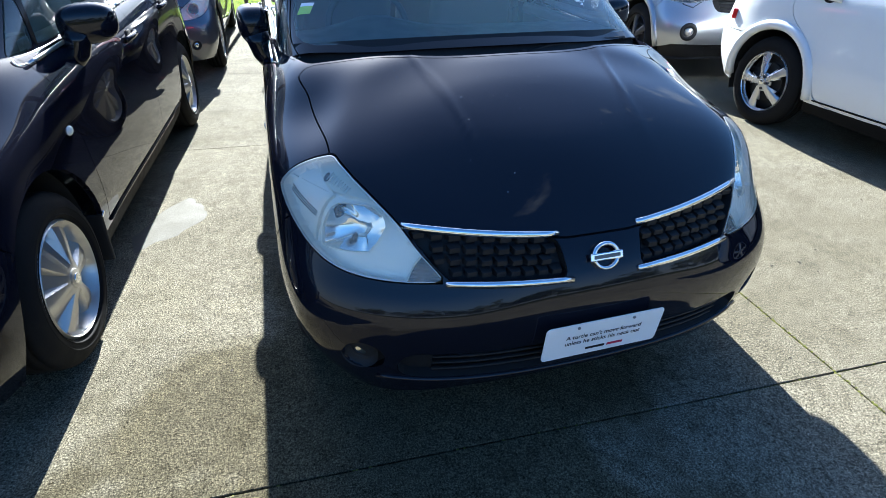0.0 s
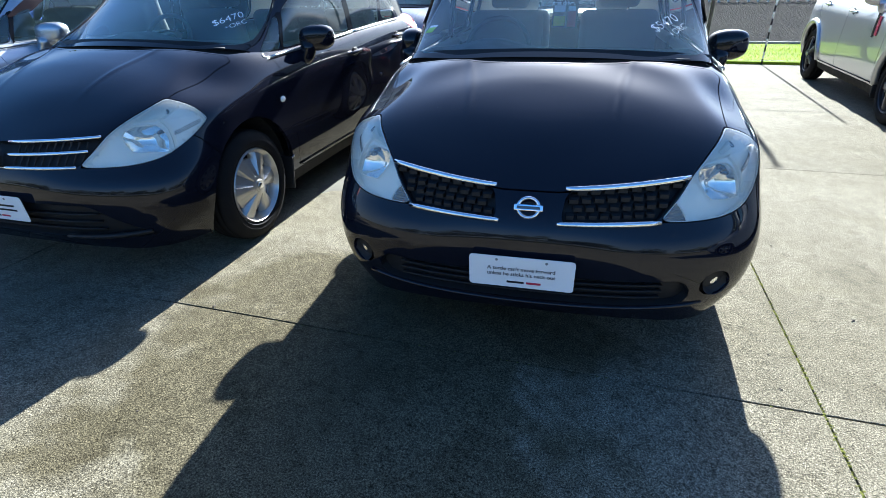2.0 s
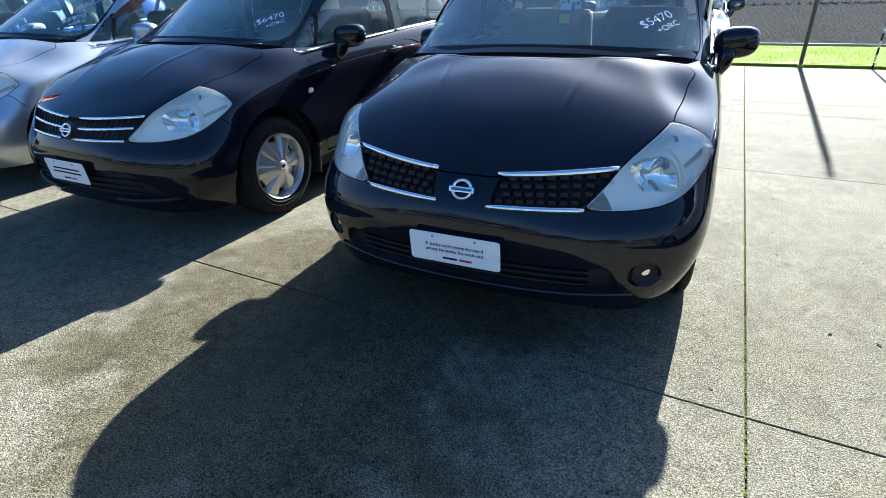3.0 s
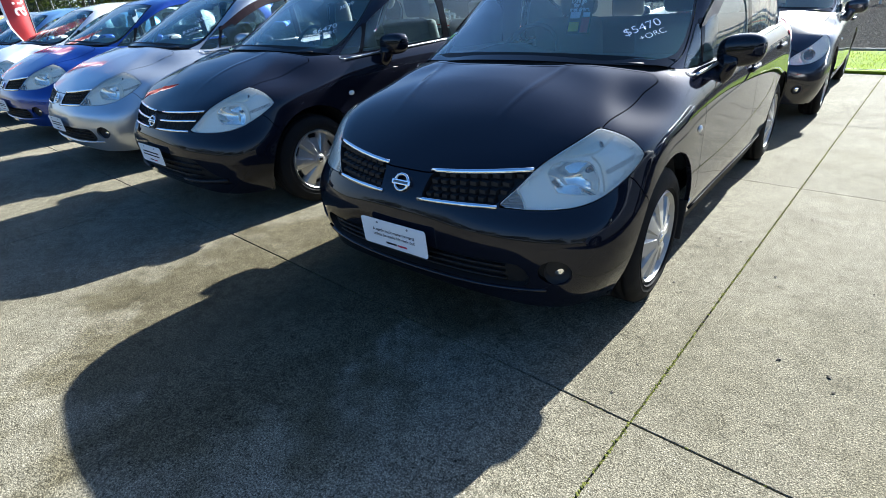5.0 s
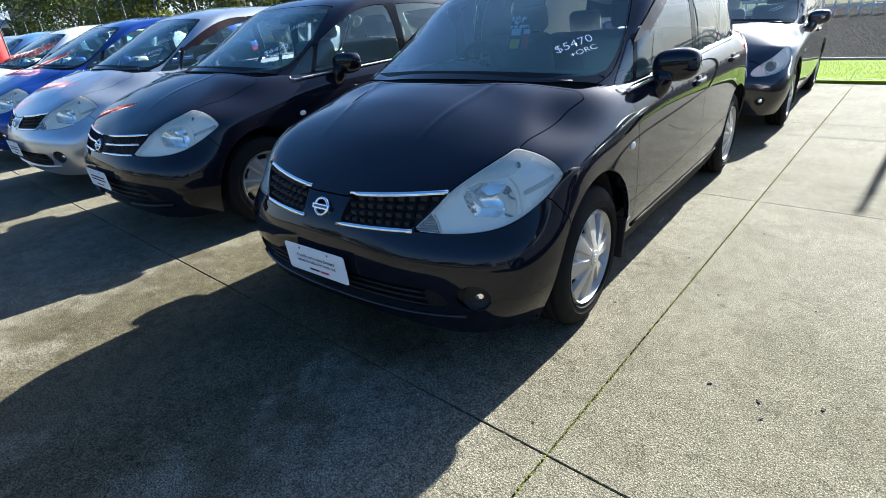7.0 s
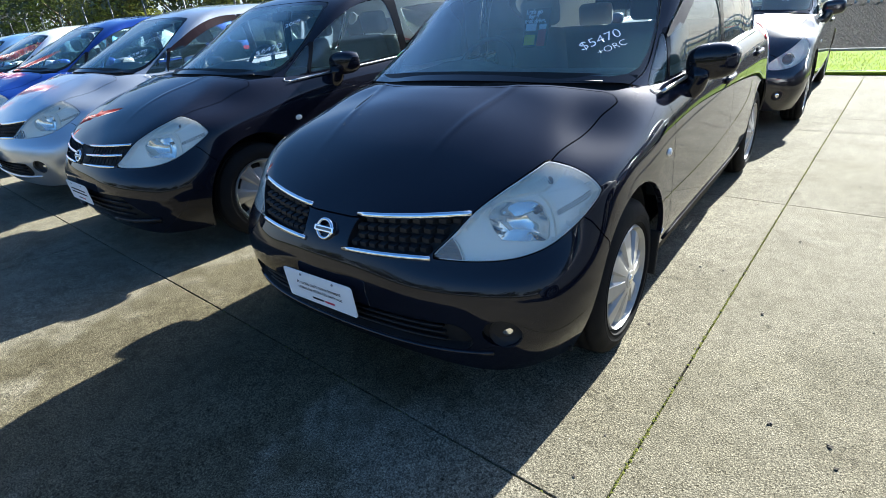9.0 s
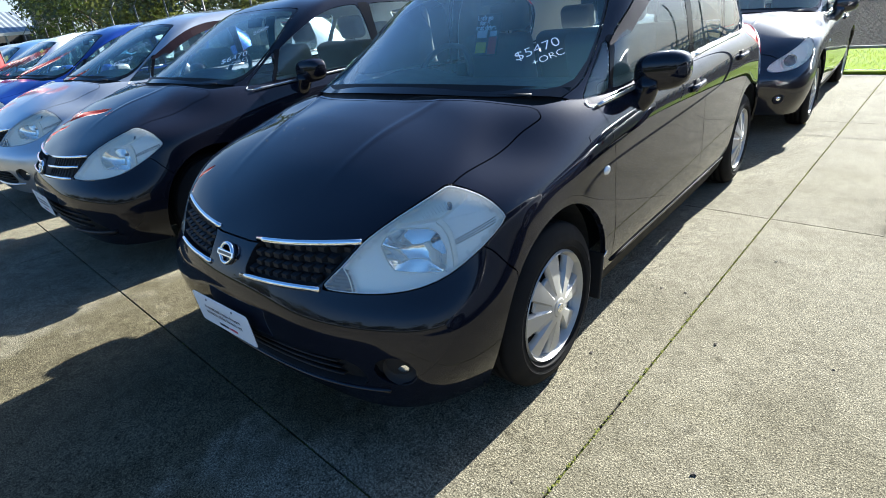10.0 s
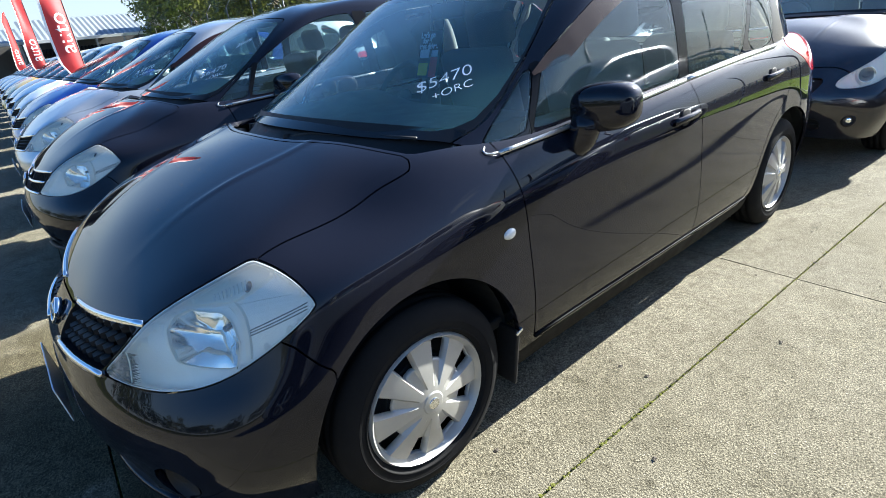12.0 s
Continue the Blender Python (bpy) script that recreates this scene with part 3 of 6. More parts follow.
    if style == "five":
        for k in range(5):
            a = 2 * math.pi * (k + 0.5) / 5
            bm = bmesh.new()
            bmesh.ops.create_cone(bm, segments=8, radius1=0.012, radius2=0.010, depth=0.034, cap_ends=True, matrix=pose(0.088 * sx, 0.042 * math.cos(a), 0.042 * math.sin(a), 0, 90 * sx, 0))
            part("wheel_nut", bm, M["dark_alloy"], hub)
    return hub


def build_car(style, paint_name, wheel_style, m, label, group="cars in the row", coarse=False):
    """style: mesh or bars (the two noses of the hatchback), suv, estate."""
    body_paint = M[paint_name]
    car = thing("car", m, label, "car", group)
    thin = [max(2, k // 2) for k in ALONG_BODY], [max(2, k // 3) for k in ACROSS_BODY]
    S = Skin(skin([BODY_A, BODY_B, BODY_C, BODY_D, BODY_E, BODY_F, BODY_G, BODY_H], *(thin if coarse else (ALONG_BODY, ACROSS_BODY)), not coarse))
    S.coarse = coarse
    faces = S.F
    flank = lambda v: (v[:, 0] > 0.55)
    nose = lambda v: v[:, 1] < 0.40
    # openings
    for yy in (0.735, 3.325):
        _, faces = S.split(faces, circle(yy, 0.305, 0.372, flank))
    _, faces = S.split(faces, outline([-.4, .716, 0, .716, .15, .722, .30, .747, .45, .797, .60, .857, .668, .886, .692, .95, .712, 1.03, .735, 1.13, .752, 1.5, .755, 2.9, .73, 3.35, .6, 3.75, .3, 3.85, -.4, 3.85], "top", lambda v: v[:, 2] > 0.86, 1))
    if style == "suv":
        lamp_poly = [.56, .70, .80, .662, 1.06, .672, 1.30, .715, 1.325, .80, 1.20, .842, .85, .81, .60, .765]
    elif style == "estate":
        lamp_poly = [.585, .575, .66, .556, .85, .566, 1.02, .60, 1.19, .665, 1.225, .74, 1.21, .80, 1.12, .80, .95, .735, .78, .68, .64, .628]
    else:
        lamp_poly = [.474, .600, .482, .599, .640, .594, .80, .597, .93, .610, 1.04, .636, 1.17, .684, 1.264, .731, 1.273, .742, 1.264, .756, 1.218, .792, 1.15, .819, 1.075, .836, 1.052, .838, 1.036, .836, .966, .819, .90, .801, .828, .780, .736, .748, .67, .719, .587, .666, .53, .634]
    lamp_edge = outline(lamp_poly, "corner", lambda v: v[:, 1] < 0.8, 1)
    lamp, faces = S.panel(faces, lamp_edge, 0.0018)
    lens, rim = S.split(lamp, lamp_edge, -0.0035)
    if style == "bars":
        grille_poly = [-.2, .590, .40, .592, .432, .602, .515, .712, .50, .724, .20, .70, -.2, .684]
    elif style == "estate":
        grille_poly = [-.2, .52, .38, .525, .42, .545, .46, .62, .42, .640, .20, .635, -.2, .63]
    elif style == "suv":
        grille_poly = [-.2, .585, .40, .60, .44, .62, .47, .70, .42, .715, .20, .695, -.2, .684]
    else:
        grille_poly = [.108, .597, .12, .594, .41, .600, .428, .606, .512, .710, .50, .721, .30, .702, .135, .689, .122, .682]
    grille, faces = S.split(faces, outline(grille_poly, "front", nose, 1))
    if style == "bars":
        low_poly = [-.2, .275, .50, .262, .66, .262, .69, .275, .55, .365, .48, .43, .40, .445, -.2, .45]
    elif style == "mesh":
        low_poly = [-.2, .284, .50, .284, .555, .296, .572, .335, .548, .388, .50, .402, -.2, .405]
    else:
        low_poly = [-.2, .25, .44, .25, .50, .29, .44, .38, -.2, .40] if style == "estate" else [-.2, .15, .80, .15, .80, .325, .60, .335, -.2, .34]
    low, faces = S.split(faces, outline(low_poly, "front", nose, 1))
    fog_cup = []
    if style == "mesh":
        fog_cup, faces = S.split(faces, lambda v: np.where(nose(v), np.hypot((v[:, 0] - .652) * .95, v[:, 2] - .368) - .052, 1.0))
    rest_for_shell = list(faces)
    hood, faces = S.panel(faces, outline([-.4, .052, 0, .052, .12, .052, .30, .082, .50, .13, .66, .16, .74, .37, .662, .394, .662, .46, .668, .52, .676, .59, .682, .66, .686, .74, .698, .79, .706, .83, .704, .850,
                                         .668, .872, .60, .843, .45, .783, .30, .733, .15, .708, 0, .702, -.4, .702], "top", lambda v: v[:, 2] > 0.62, 1))
    bumper, faces = S.panel(faces, outline([-.6, .0, 1.32, .0, 1.30, .580, 1.278, .592, 1.20, .662, 1.05, .735, .7, .76, -.6, .76], "corner", lambda v: v[:, 1] < 1.2, 0))
    door_f, faces = S.panel(faces, outline([1.105, 1.2, 1.115, .97, 1.15, .79, 1.178, .50, 1.185, .285, 1.20, .262, 2.29, .262, 2.305, .285, 2.295, .50, 2.262, .80, 2.215, .98, 2.205, 1.2], "side", flank, 1))
    door_r, faces = S.panel(faces, outline([2.205, 1.2, 2.215, .98, 2.262, .80, 2.295, .50, 2.305, .285, 2.33, .262, 2.88, .262, 2.92, .40, 2.985, .54, 3.09, .655, 3.24, .745, 3.28, .85, 3.20, 1.2], "side", flank, 1))
    tail, faces = S.panel(faces, outline([3.70, .985, 4.05, .985, 4.12, .86, 3.90, .85, 3.76, .90, 3.68, .95] if style == "suv" else [3.29, 1.0, 3.31, .985, 3.40, .945, 3.49, .905, 3.58, .845, 3.64, .82, 3.95, .80, 4.1, .85, 4.05, .985, 3.70, 1.04, 3.40, 1.04], "side", lambda v: v[:, 0] > 0.40, 1))
    sill, faces = S.split(faces, lambda v: np.where((v[:, 1] > 1.0) & (v[:, 1] < 3.0), v[:, 2] - 0.263, 1.0))
    fender, faces = S.split(faces, lambda v: v[:, 1] - 1.6)
    rear_bumper, quarter = S.panel(faces, lambda v: np.where(v[:, 1] > 3.3, v[:, 2] - 0.60, 1.0))
    # near-black shell added just under the skin so the panel gaps look dark
    part_mesh("inner_shell", panel_mesh(S, rest_for_shell, 0, 0.0, 0.022), M["inner"], car)
    bonnet = part_mesh("bonnet", panel_mesh(S, hood, 0, 0.014), body_paint, car)
    nose_part = part_mesh("front_bumper", panel_mesh(S, bumper, 0, 0.02), body_paint, car)
    part_mesh("rear_bumper", panel_mesh(S, rear_bumper, 0, 0.012), body_paint, car)
    part_mesh("tailgate", panel_mesh(S, [f for f in quarter if min(S.V[i][0] for i in f) < 0.5], 0, 0.0), body_paint, car)
    for sx in (1, -1):
        part_mesh("fender", panel_mesh(S, fender, sx, 0.02), body_paint, car)
        part_mesh("quarter_panel", panel_mesh(S, [f for f in quarter if min(S.V[i][0] for i in f) >= 0.5], sx, 0.012), body_paint, car)
        part_mesh("side_sill", panel_mesh(S, sill, sx, 0.01), M["sill"], car, "dull near-black sill")
        part_mesh("tail_lamp", panel_mesh(S, tail, sx, 0.01), M["red_lens"], car, "red plastic tail lamp")
    doors = {}
    for sx in (1, -1):
        doors["f", sx] = part_mesh("front_door", panel_mesh(S, door_f, sx, 0.014), body_paint, car)
        doors["r", sx] = part_mesh("rear_door", panel_mesh(S, door_r, sx, 0.014), body_paint, car)
    headlights(S, lamp, lens, rim, car, style)
    noses(S, grille, low, car, nose_part, style)
    if fog_cup:
        for sx in (1, -1):
            part_mesh("fog_lamp_recess", panel_mesh(S, fog_cup, sx, 0.0, 0.022), M["trim"], nose_part, "round black fog lamp recess")
        front_strip(S, [(x, .263 + .02 * (abs(x) / .6) ** 2) for x in np.linspace(-.62, .62, 25)], .010, .010, .001, "bumper_lip", body_paint, nose_part, "rounded lower bumper lip")
    glasshouse(car, doors, body_paint, style, coarse)
    # wheels and arches
    for sx in (1, -1):
        for yy in (0.730, 3.325):
            wheel(car, sx * 0.735, yy, sx, wheel_style)
            bm = bmesh.new()
            arc = [(0.305 + 0.385 * math.sin(a), yy + 0.385 * math.cos(a)) for a in np.linspace(-0.35, math.pi + 0.35, 28)]
            rows = [[bm.verts.new((sx * xx, y, z)) for z, y in arc] for xx in (0.765, 0.50)]
            for k in range(len(arc) - 1):
                bm.faces.new((rows[0][k], rows[0][k + 1], rows[1][k + 1], rows[1][k]))
            bm.faces.new(rows[1])
            part("wheel_arch_liner", bm, M["inner"], car, "black wheel arch liner")
            if style == "suv":
                bm = bmesh.new()
                flare = [(yy + .385 * math.cos(a), .305 + .385 * math.sin(a)) for a in np.linspace(-.05, math.pi + .05, 25)]
                tube(bm, [(sx * (S.side_x(y, z) - .006), y, z) for y, z in flare], .034, 10)
                part("arch_flare", bm, body_paint, car, "bulging wheel arch", True)
            # mud flap
            bm = bmesh.new()
            y0 = yy + 0.372
            if yy < 2:
                box(bm, (0.09, 0.016, 0.20), pose(sx * 0.785, y0 - 0.012, 0.262, -8, 0, 0), 0.006)
                part("mud_flap", bm, M["trim"], car, "black plastic mud flap")
    details(S, car, doors, style, body_paint)
    return car


def lamp_depth(h, z, style):
    """How deep the lamp's housing lies behind the lens."""
    def step(v, a, b):
        t = min(1.0, max(0.0, (v - a) / (b - a)))
        return t * t * (3 - 2 * t)

    if style in ("suv", "estate"):
        d = .045
        for c0, cz, r in (((.80, .735, .052), (.98, .76, .050)) if style == "suv" else ((.865, .640, .060),)):
            q = math.hypot((h - c0) * .75, z - cz) / r
            d += .045 * (1 - q * q) if q < 1 else 0
            d -= .012 * step(q, .95, 1.0) * (1 - step(q, 1.1, 1.2))
        return d
    up = step(z - lamp_crest(h), -.004, .004)              # the side lamp's tray above the wing
    d = .034 - .010 * up
    if style == "mesh":
        inner = 1 - step(h, lamp_wall(z) - .003, lamp_wall(z) + .003)
        d = d * (1 - inner) + inner * (.013 + .0016 * math.sin(z * 700))
    return d


def lamp_crest(h):
    return .776 + .36 * max(0.0, h - 1.0) - .04 * max(0.0, .95 - h)


def lamp_wall(z):
    """Edge of the indicator chamber at the inner tip."""
    return .610 - .3 * (z - .602) - 3.2 * max(0.0, z - .632) ** 1.5


BOWL = [(.737, .722), (.757, .680), (.785, .652), (.898, .642), (1.003, .637), (1.018, .688), (.990, .738), (.955, .757), (.828, .766), (.768, .750)]


def in_bowl(h, z, grow=0.0):
    inside, cx, cz = False, .885, .702
    h, z = cx + (h - cx) / (1 + grow), cz + (z - cz) / (1 + grow)
    for (h0, z0), (h1, z1) in zip(BOWL, BOWL[1:] + BOWL[:1]):
        if (z0 > z) != (z1 > z) and h < h0 + (z - z0) / (z1 - z0) * (h1 - h0):
            inside = not inside
    return inside


def lamp_inside(at, house, sx, style, coarse):
    """Reflector bowl with its rim, bezel band, wing ribs, side lamp and bulb, set behind the lens."""
    loop = []
    for (h0, z0), (h1, z1) in zip(BOWL, BOWL[1:] + BOWL[:1]):
        loop += [(h0 + (h1 - h0) * k / 5, z0 + (z1 - z0) * k / 5) for k in range(5)]
    loop = [((a[0] + 2 * b[0] + c[0]) / 4, (a[1] + 2 * b[1] + c[1]) / 4) for a, b, c in zip(loop[-1:] + loop[:-1], loop, loop[1:] + loop[:1])]
    cx, cz, n = .885, .702, len(loop)

    def ring(bm, s, d):
        return [bm.verts.new(at(cx + (h - cx) * s, cz + (z - cz) * s, d)) for h, z in loop]

    def bridge(bm, p, q):
        for k in range(n):
            bm.faces.new((p[k], q[k], q[(k + 1) % n], p[(k + 1) % n]))

    bm = bmesh.new()
    rings = [ring(bm, 1.03, .032)] + [ring(bm, q, .036 + .055 * (1 - q ** 2.2)) for q in (1.0, .93, .84, .72, .58, .42, .26, .12)]
    for p, q in zip(rings, rings[1:]):
        bridge(bm, p, q)
    bm.faces.new(rings[-1])
    bmesh.ops.recalc_face_normals(bm, faces=bm.faces)
    part("reflector_bowl", bm, M["mirror_bowl"], house, "bright mirrored reflector bowl", True)
    bm = bmesh.new()
    out = [bm.verts.new(at(cx + (h - cx) * q, cz + (z - cz) * q, .030)) for h, z in loop for q in (1.035 + .07 * math.exp(-((h - .74) / .022) ** 2),)]
    ins = [ring(bm, 1.0, .0295), ring(bm, .985, .038)]
    bridge(bm, out, ins[0])
    bridge(bm, ins[0], ins[1])
    bmesh.ops.recalc_face_normals(bm, faces=bm.faces)
    part("bowl_rim", bm, M["bezel"], house, "white rim of the bowl")
    bm = bmesh.new()
    arc = [(.992, .774), (1.018, .756), (1.036, .732), (1.045, .700), (1.048, .672), (1.047, .648)]
    rows = [[bm.verts.new(at(h + k, z + k * .5, .025 if abs(k) < .009 else .033)) for k in (-.012, -.008, .008, .012)] for h, z in arc]
    for p, q in zip(rows, rows[1:]):
        for k in range(3):
            bm.faces.new((p[k], q[k], q[k + 1], p[k + 1]))
    bmesh.ops.recalc_face_normals(bm, faces=bm.faces)
    part("bezel_band", bm, M["bezel"], house, "white bezel band")
    for g in (0.0, .006, .012):
        bm = bmesh.new()
        tube(bm, [at(1.056 + .19 * q, .713 - g + (.037 - .3 * g) * q, .031) for q in np.linspace(0, 1, 7)], .0013, 6)
        part("wing_rib", bm, M["lamp_ribs"], house, "thin dark rib", True)
    if coarse:
        return
    if style == "mesh":
        bm = bmesh.new()
        tube(bm, [at(lamp_wall(z), z, .011) for z in np.linspace(.600, .668, 12)], .0017, 6)
        part("chamber_wall", bm, M["bezel"], house, "white edge of the indicator chamber", True)
    # side lamp: ribbed tray with a dark eye
    for k in range(9):
        q = k / 8
        bm = bmesh.new()
        h = .93 + .105 * q
        tube(bm, [at(h + .006, .781 + .016 * q, .022), at(h, .788 + .019 * q, .021), at(h - .006, .792 + .023 * q, .022)], .0019, 6)
        part("side_lamp_rib", bm, M["lamp_grey"], house, "", True)
    bm = bmesh.new()
    eye = [at(1.047 + .012 * math.cos(a), .803 + .010 * math.sin(a), .021) for a in np.linspace(0, 2 * math.pi, 15)[:-1]]
    bm.faces.new([bm.verts.new(p) for p in eye])
    tip = bm.verts.new(at(1.030, .799, .030))
    edge_loop = list(bm.verts)[:-1]
    for p, q in zip(edge_loop, edge_loop[1:] + edge_loop[:1]):
        bm.faces.new((p, q, tip))
    bmesh.ops.recalc_face_normals(bm, faces=bm.faces)
    part("side_lamp_bulb", bm, M["lamp_ribs"], house, "small dark side bulb")
    # bulb in its socket at the top of the bowl
    bm = bmesh.new()
    root, nose_end = Vector(at(.968, .728, .062)), Vector(at(.962, .722, .040))
    tube(bm, [root, root.lerp(nose_end, .5), nose_end], .0085, 12, .0075)
    part("bulb_shield", bm, M["lamp_ribs"], house, "small dark bulb shield", True)


def headlights(S, lamp, lens, rim, car, style):
    for sx in (1, -1):
        bm = bmesh.new()
        idx, nor = {}, {}
        for f in lamp:
            for i in f:
                if i not in idx:
                    idx[i] = bm.verts.new(S.V[i])
        for f in lamp:
            bm.faces.new([idx[i] for i in f])
        for _ in range(1 if S.coarse else 2 if style in ("suv", "estate") else 3):
            bmesh.ops.subdivide_edges(bm, edges=bm.edges, cuts=1, use_grid_fill=True, use_only_quads=False)
        bmesh.ops.triangulate(bm, faces=[f for f in bm.faces if len(f.verts) > 4])
        bm.normal_update()
        border = {v for e in bm.edges if len(e.link_faces) == 1 for v in e.verts}
        own = style in ("mesh", "bars")
        if own:
            where = np.array([v.co[:] for v in bm.verts])
            way_in = np.array([v.normal[:] for v in bm.verts])
            flat = np.stack([where[:, 0] + where[:, 1], where[:, 2]], 1)

            def at(h, z, d, sx=sx, where=where, way_in=way_in, flat=flat):
                gap = np.sum((flat - (h, z)) ** 2, 1)
                near = np.argsort(gap)[:9]
                lie = np.c_[np.ones(9), flat[near] - (h, z)]
                pull = 1 / (gap[near, None] + 4e-6)
                p = np.linalg.lstsq(lie * pull, where[near] * pull, rcond=1e-4)[0][0]
                q = np.sum(way_in[near] * pull, 0)
                p = p - q / np.linalg.norm(q) * d
                return (p[0] * sx, p[1], p[2])

            bmesh.ops.delete(bm, geom=[f for f in bm.faces if in_bowl((c := f.calc_center_median()).x + c.y, c.z, .01)], context="FACES")
            for f in bm.faces:
                c = f.calc_center_median()
                h = c.x + c.y
                if c.z > lamp_crest(h):
                    f.material_index = 1
                elif style == "mesh" and h < lamp_wall(c.z):
                    f.material_index = 2
        move = {v: v.normal * (0.003 if v in border else lamp_depth(v.co.x + v.co.y, v.co.z, style)) for v in bm.verts}
        for v, d in move.items():
            v.co -= d
            v.co.x *= sx
        if sx < 0:
            bmesh.ops.reverse_faces(bm, faces=bm.faces)
        house = part("headlight", bm, M["lamp_grey" if style != "suv" else "lamp_dark"], car, "clear headlight with silver reflector", True)
        house.data.materials.append(M["lamp_cream"])
        house.data.materials.append(M["lamp_ribs"])
        if own:
            lamp_inside(at, house, sx, style, S.coarse)
        part_mesh("headlight_lens", panel_mesh(S, lens, sx, 0.0, 0.0005), M["lens"], house, "clear hazed plastic lens")
        if style == "suv":
            part_mesh("corner_lens", panel_mesh(S, [f for f in lens if np.mean([S.V[i][0] + S.V[i][1] for i in f]) > 1.19], sx, 0.0, -0.0015), M["amber"], house, "amber corner lens")
        part_mesh("lens_rim", panel_mesh(S, rim, sx, 0.008, 0.0005), M["lens_rim"], house, "frosted rim of the lens")
        for bx, by, bz in (() if own else tuple((x, S.front_y(x, z) + .034, z) for x, z in (((.585, .735), (.66, .76)) if style == "suv" else ((.662, .640),)))):
            bm = bmesh.new()
            way = pose(sx * bx, by, bz, 90, 0, sx * 28)
            lathe(bm, [(.0001, .020), (.010, .019), (.015, .012), (.016, -.03)], 18, "z")
            bmesh.ops.transform(bm, matrix=way, verts=bm.verts)
            part("bulb_shield", bm, M["chrome"], house, "bright bulb shield", True)
            if not own:
                bm = bmesh.new()
                lathe(bm, [(.0001, -.022), (.022, -.018), (.040, -.004), (.050, .014), (.053, .014), (.055, -.03)], 28, "z")
                bmesh.ops.transform(bm, matrix=way, verts=bm.verts)
                part("lamp_bowl", bm, M["reflector"], house, "bright round reflector bowl", True)
                if style == "estate":
                    bm = bmesh.new()
                    lathe(bm, [(.0001, .022), (.016, .019), (.030, .010), (.037, -.004), (.038, -.02)], 28, "z")
                    bmesh.ops.transform(bm, matrix=way, verts=bm.verts)
                    part("projector_lens", bm, M["frit"], house, "dark round projector lens", True)


def noses(S, grille, low, car, nose, style):
    """Grille, bright strips, badge, plate, lower intake, fog lamps."""
    if style != "mesh":
        back = part_mesh("grille", panel_mesh(S, grille, 0, 0.0, 0.03, True), M["trim"], car, "black plastic grille")
    if style == "mesh":
        for sx in (1, -1):
            back = part_mesh("grille", panel_mesh(S, grille, sx, 0.0, 0.03, True), M["trim"], car, "black plastic grille")
            bm = bmesh.new()
            for r in range(4):
                v = (r + 0.5) / 4
                z_in, z_out = .597 + v * .090, .604 + v * .112
                xa, xb = .118 + v * .012, .425 + v * .088
                count = 8
                for c in range(count):
                    u = (c + 0.5 + (0.5 if r % 2 else 0)) / (count + 0.5)
                    x = xa + (xb - xa) * u
                    z = z_in + (z_out - z_in) * u
                    w, h = (xb - xa) / count * 0.34, .0080
                    y0, y1 = S.front_y(x, z) + .030, S.front_y(x, z) + .007
                    q = [bm.verts.new((sx * (x + a * w * 1.18), y0, z + b * h * 1.35)) for a, b in ((-1, -1), (1, -1), (1, 1), (-1, 1))]
                    p = [bm.verts.new((sx * (x + a * w * 0.92), y1, z + b * h * 0.9)) for a, b in ((-1, -1), (1, -1), (1, 1), (-1, 1))]
                    for k in range(4):
                        bm.faces.new((q[k], q[(k + 1) % 4], p[(k + 1) % 4], p[k]))
                    bm.faces.new(p)
            bmesh.ops.recalc_face_normals(bm, faces=bm.faces)
            part("grille_mesh", bm, M["trim"], back, "black waffle grille insert")
            front_strip(S, [(sx * x, z) for x, z in zip(np.linspace(.118, .520, 12), .690 + .034 * np.linspace(0, 1, 12) ** 1.3)], .0105, .007, .000, "chrome_strip", M["chrome"], back, "bright chrome upper grille strip")
            front_strip(S, [(sx * x, z) for x, z in zip(np.linspace(.098, .432, 10), .591 + .008 * np.linspace(0, 1, 10))], .0100, .008, .002, "chrome_strip", M["chrome"], back, "bright chrome lower grille strip")
    elif style == "bars":
        for sx in (1, -1):
            for z0, z1, xe in ((.690, .716, .50), (.643, .662, .46), (.594, .600, .42)):
                front_strip(S, [(sx * x, z0 + (z1 - z0) * (x / xe) ** 1.3) for x in np.linspace(.055, xe, 12)], .0085, .008, .0, "chrome_strip", M["chrome"], back, "bright chrome grille bar")
        for sx in (1, -1):
            for k in range(10):
                bm = bmesh.new()
                x = .09 + k * .037
                tube(bm, [(sx * x, S.front_y(x, .61) + .02, .60), (sx * (x + .02), S.front_y(x, .69) + .02, .695)], 0.004, 6)
                part("grille_slat", bm, M["trim"], back)
    else:
        for z in ((.615, .645, .675) if style == "suv" else (.545, .580, .615)):
            front_strip(S, [(x, z) for x in np.linspace(-.40, .40, 14)], .007, .006, .0, "grille_bar", M["chrome" if style == "estate" else "trim"], back)
    # badge: a bright ring and cross bar
    by, bz = S.front_y(0, .637), .637
    tilt = pose(0, by - .012 if style != "bars" else by - .016, bz, 90 - 24, 0, 0)
    badge = new("badge")
    badge.parent = car
    bm = bmesh.new()
    lathe(bm, [(.0295, 0), (.0305, .005), (.036, .0070), (.0405, .005), (.042, 0), (.041, -.012), (.030, -.012)], 40, "z", True)
    bmesh.ops.transform(bm, matrix=tilt @ Matrix.Diagonal((1.0, 0.94, 1, 1)), verts=bm.verts)
    part("badge_ring", bm, M["chrome"], badge, "chrome badge ring", True)
    bm = bmesh.new()
    box(bm, (.098, .022, .010), tilt @ pose(0, 0, .003), .003)
    part("badge_bar", bm, M["chrome"], badge, "chrome badge bar")
    bm = bmesh.new()
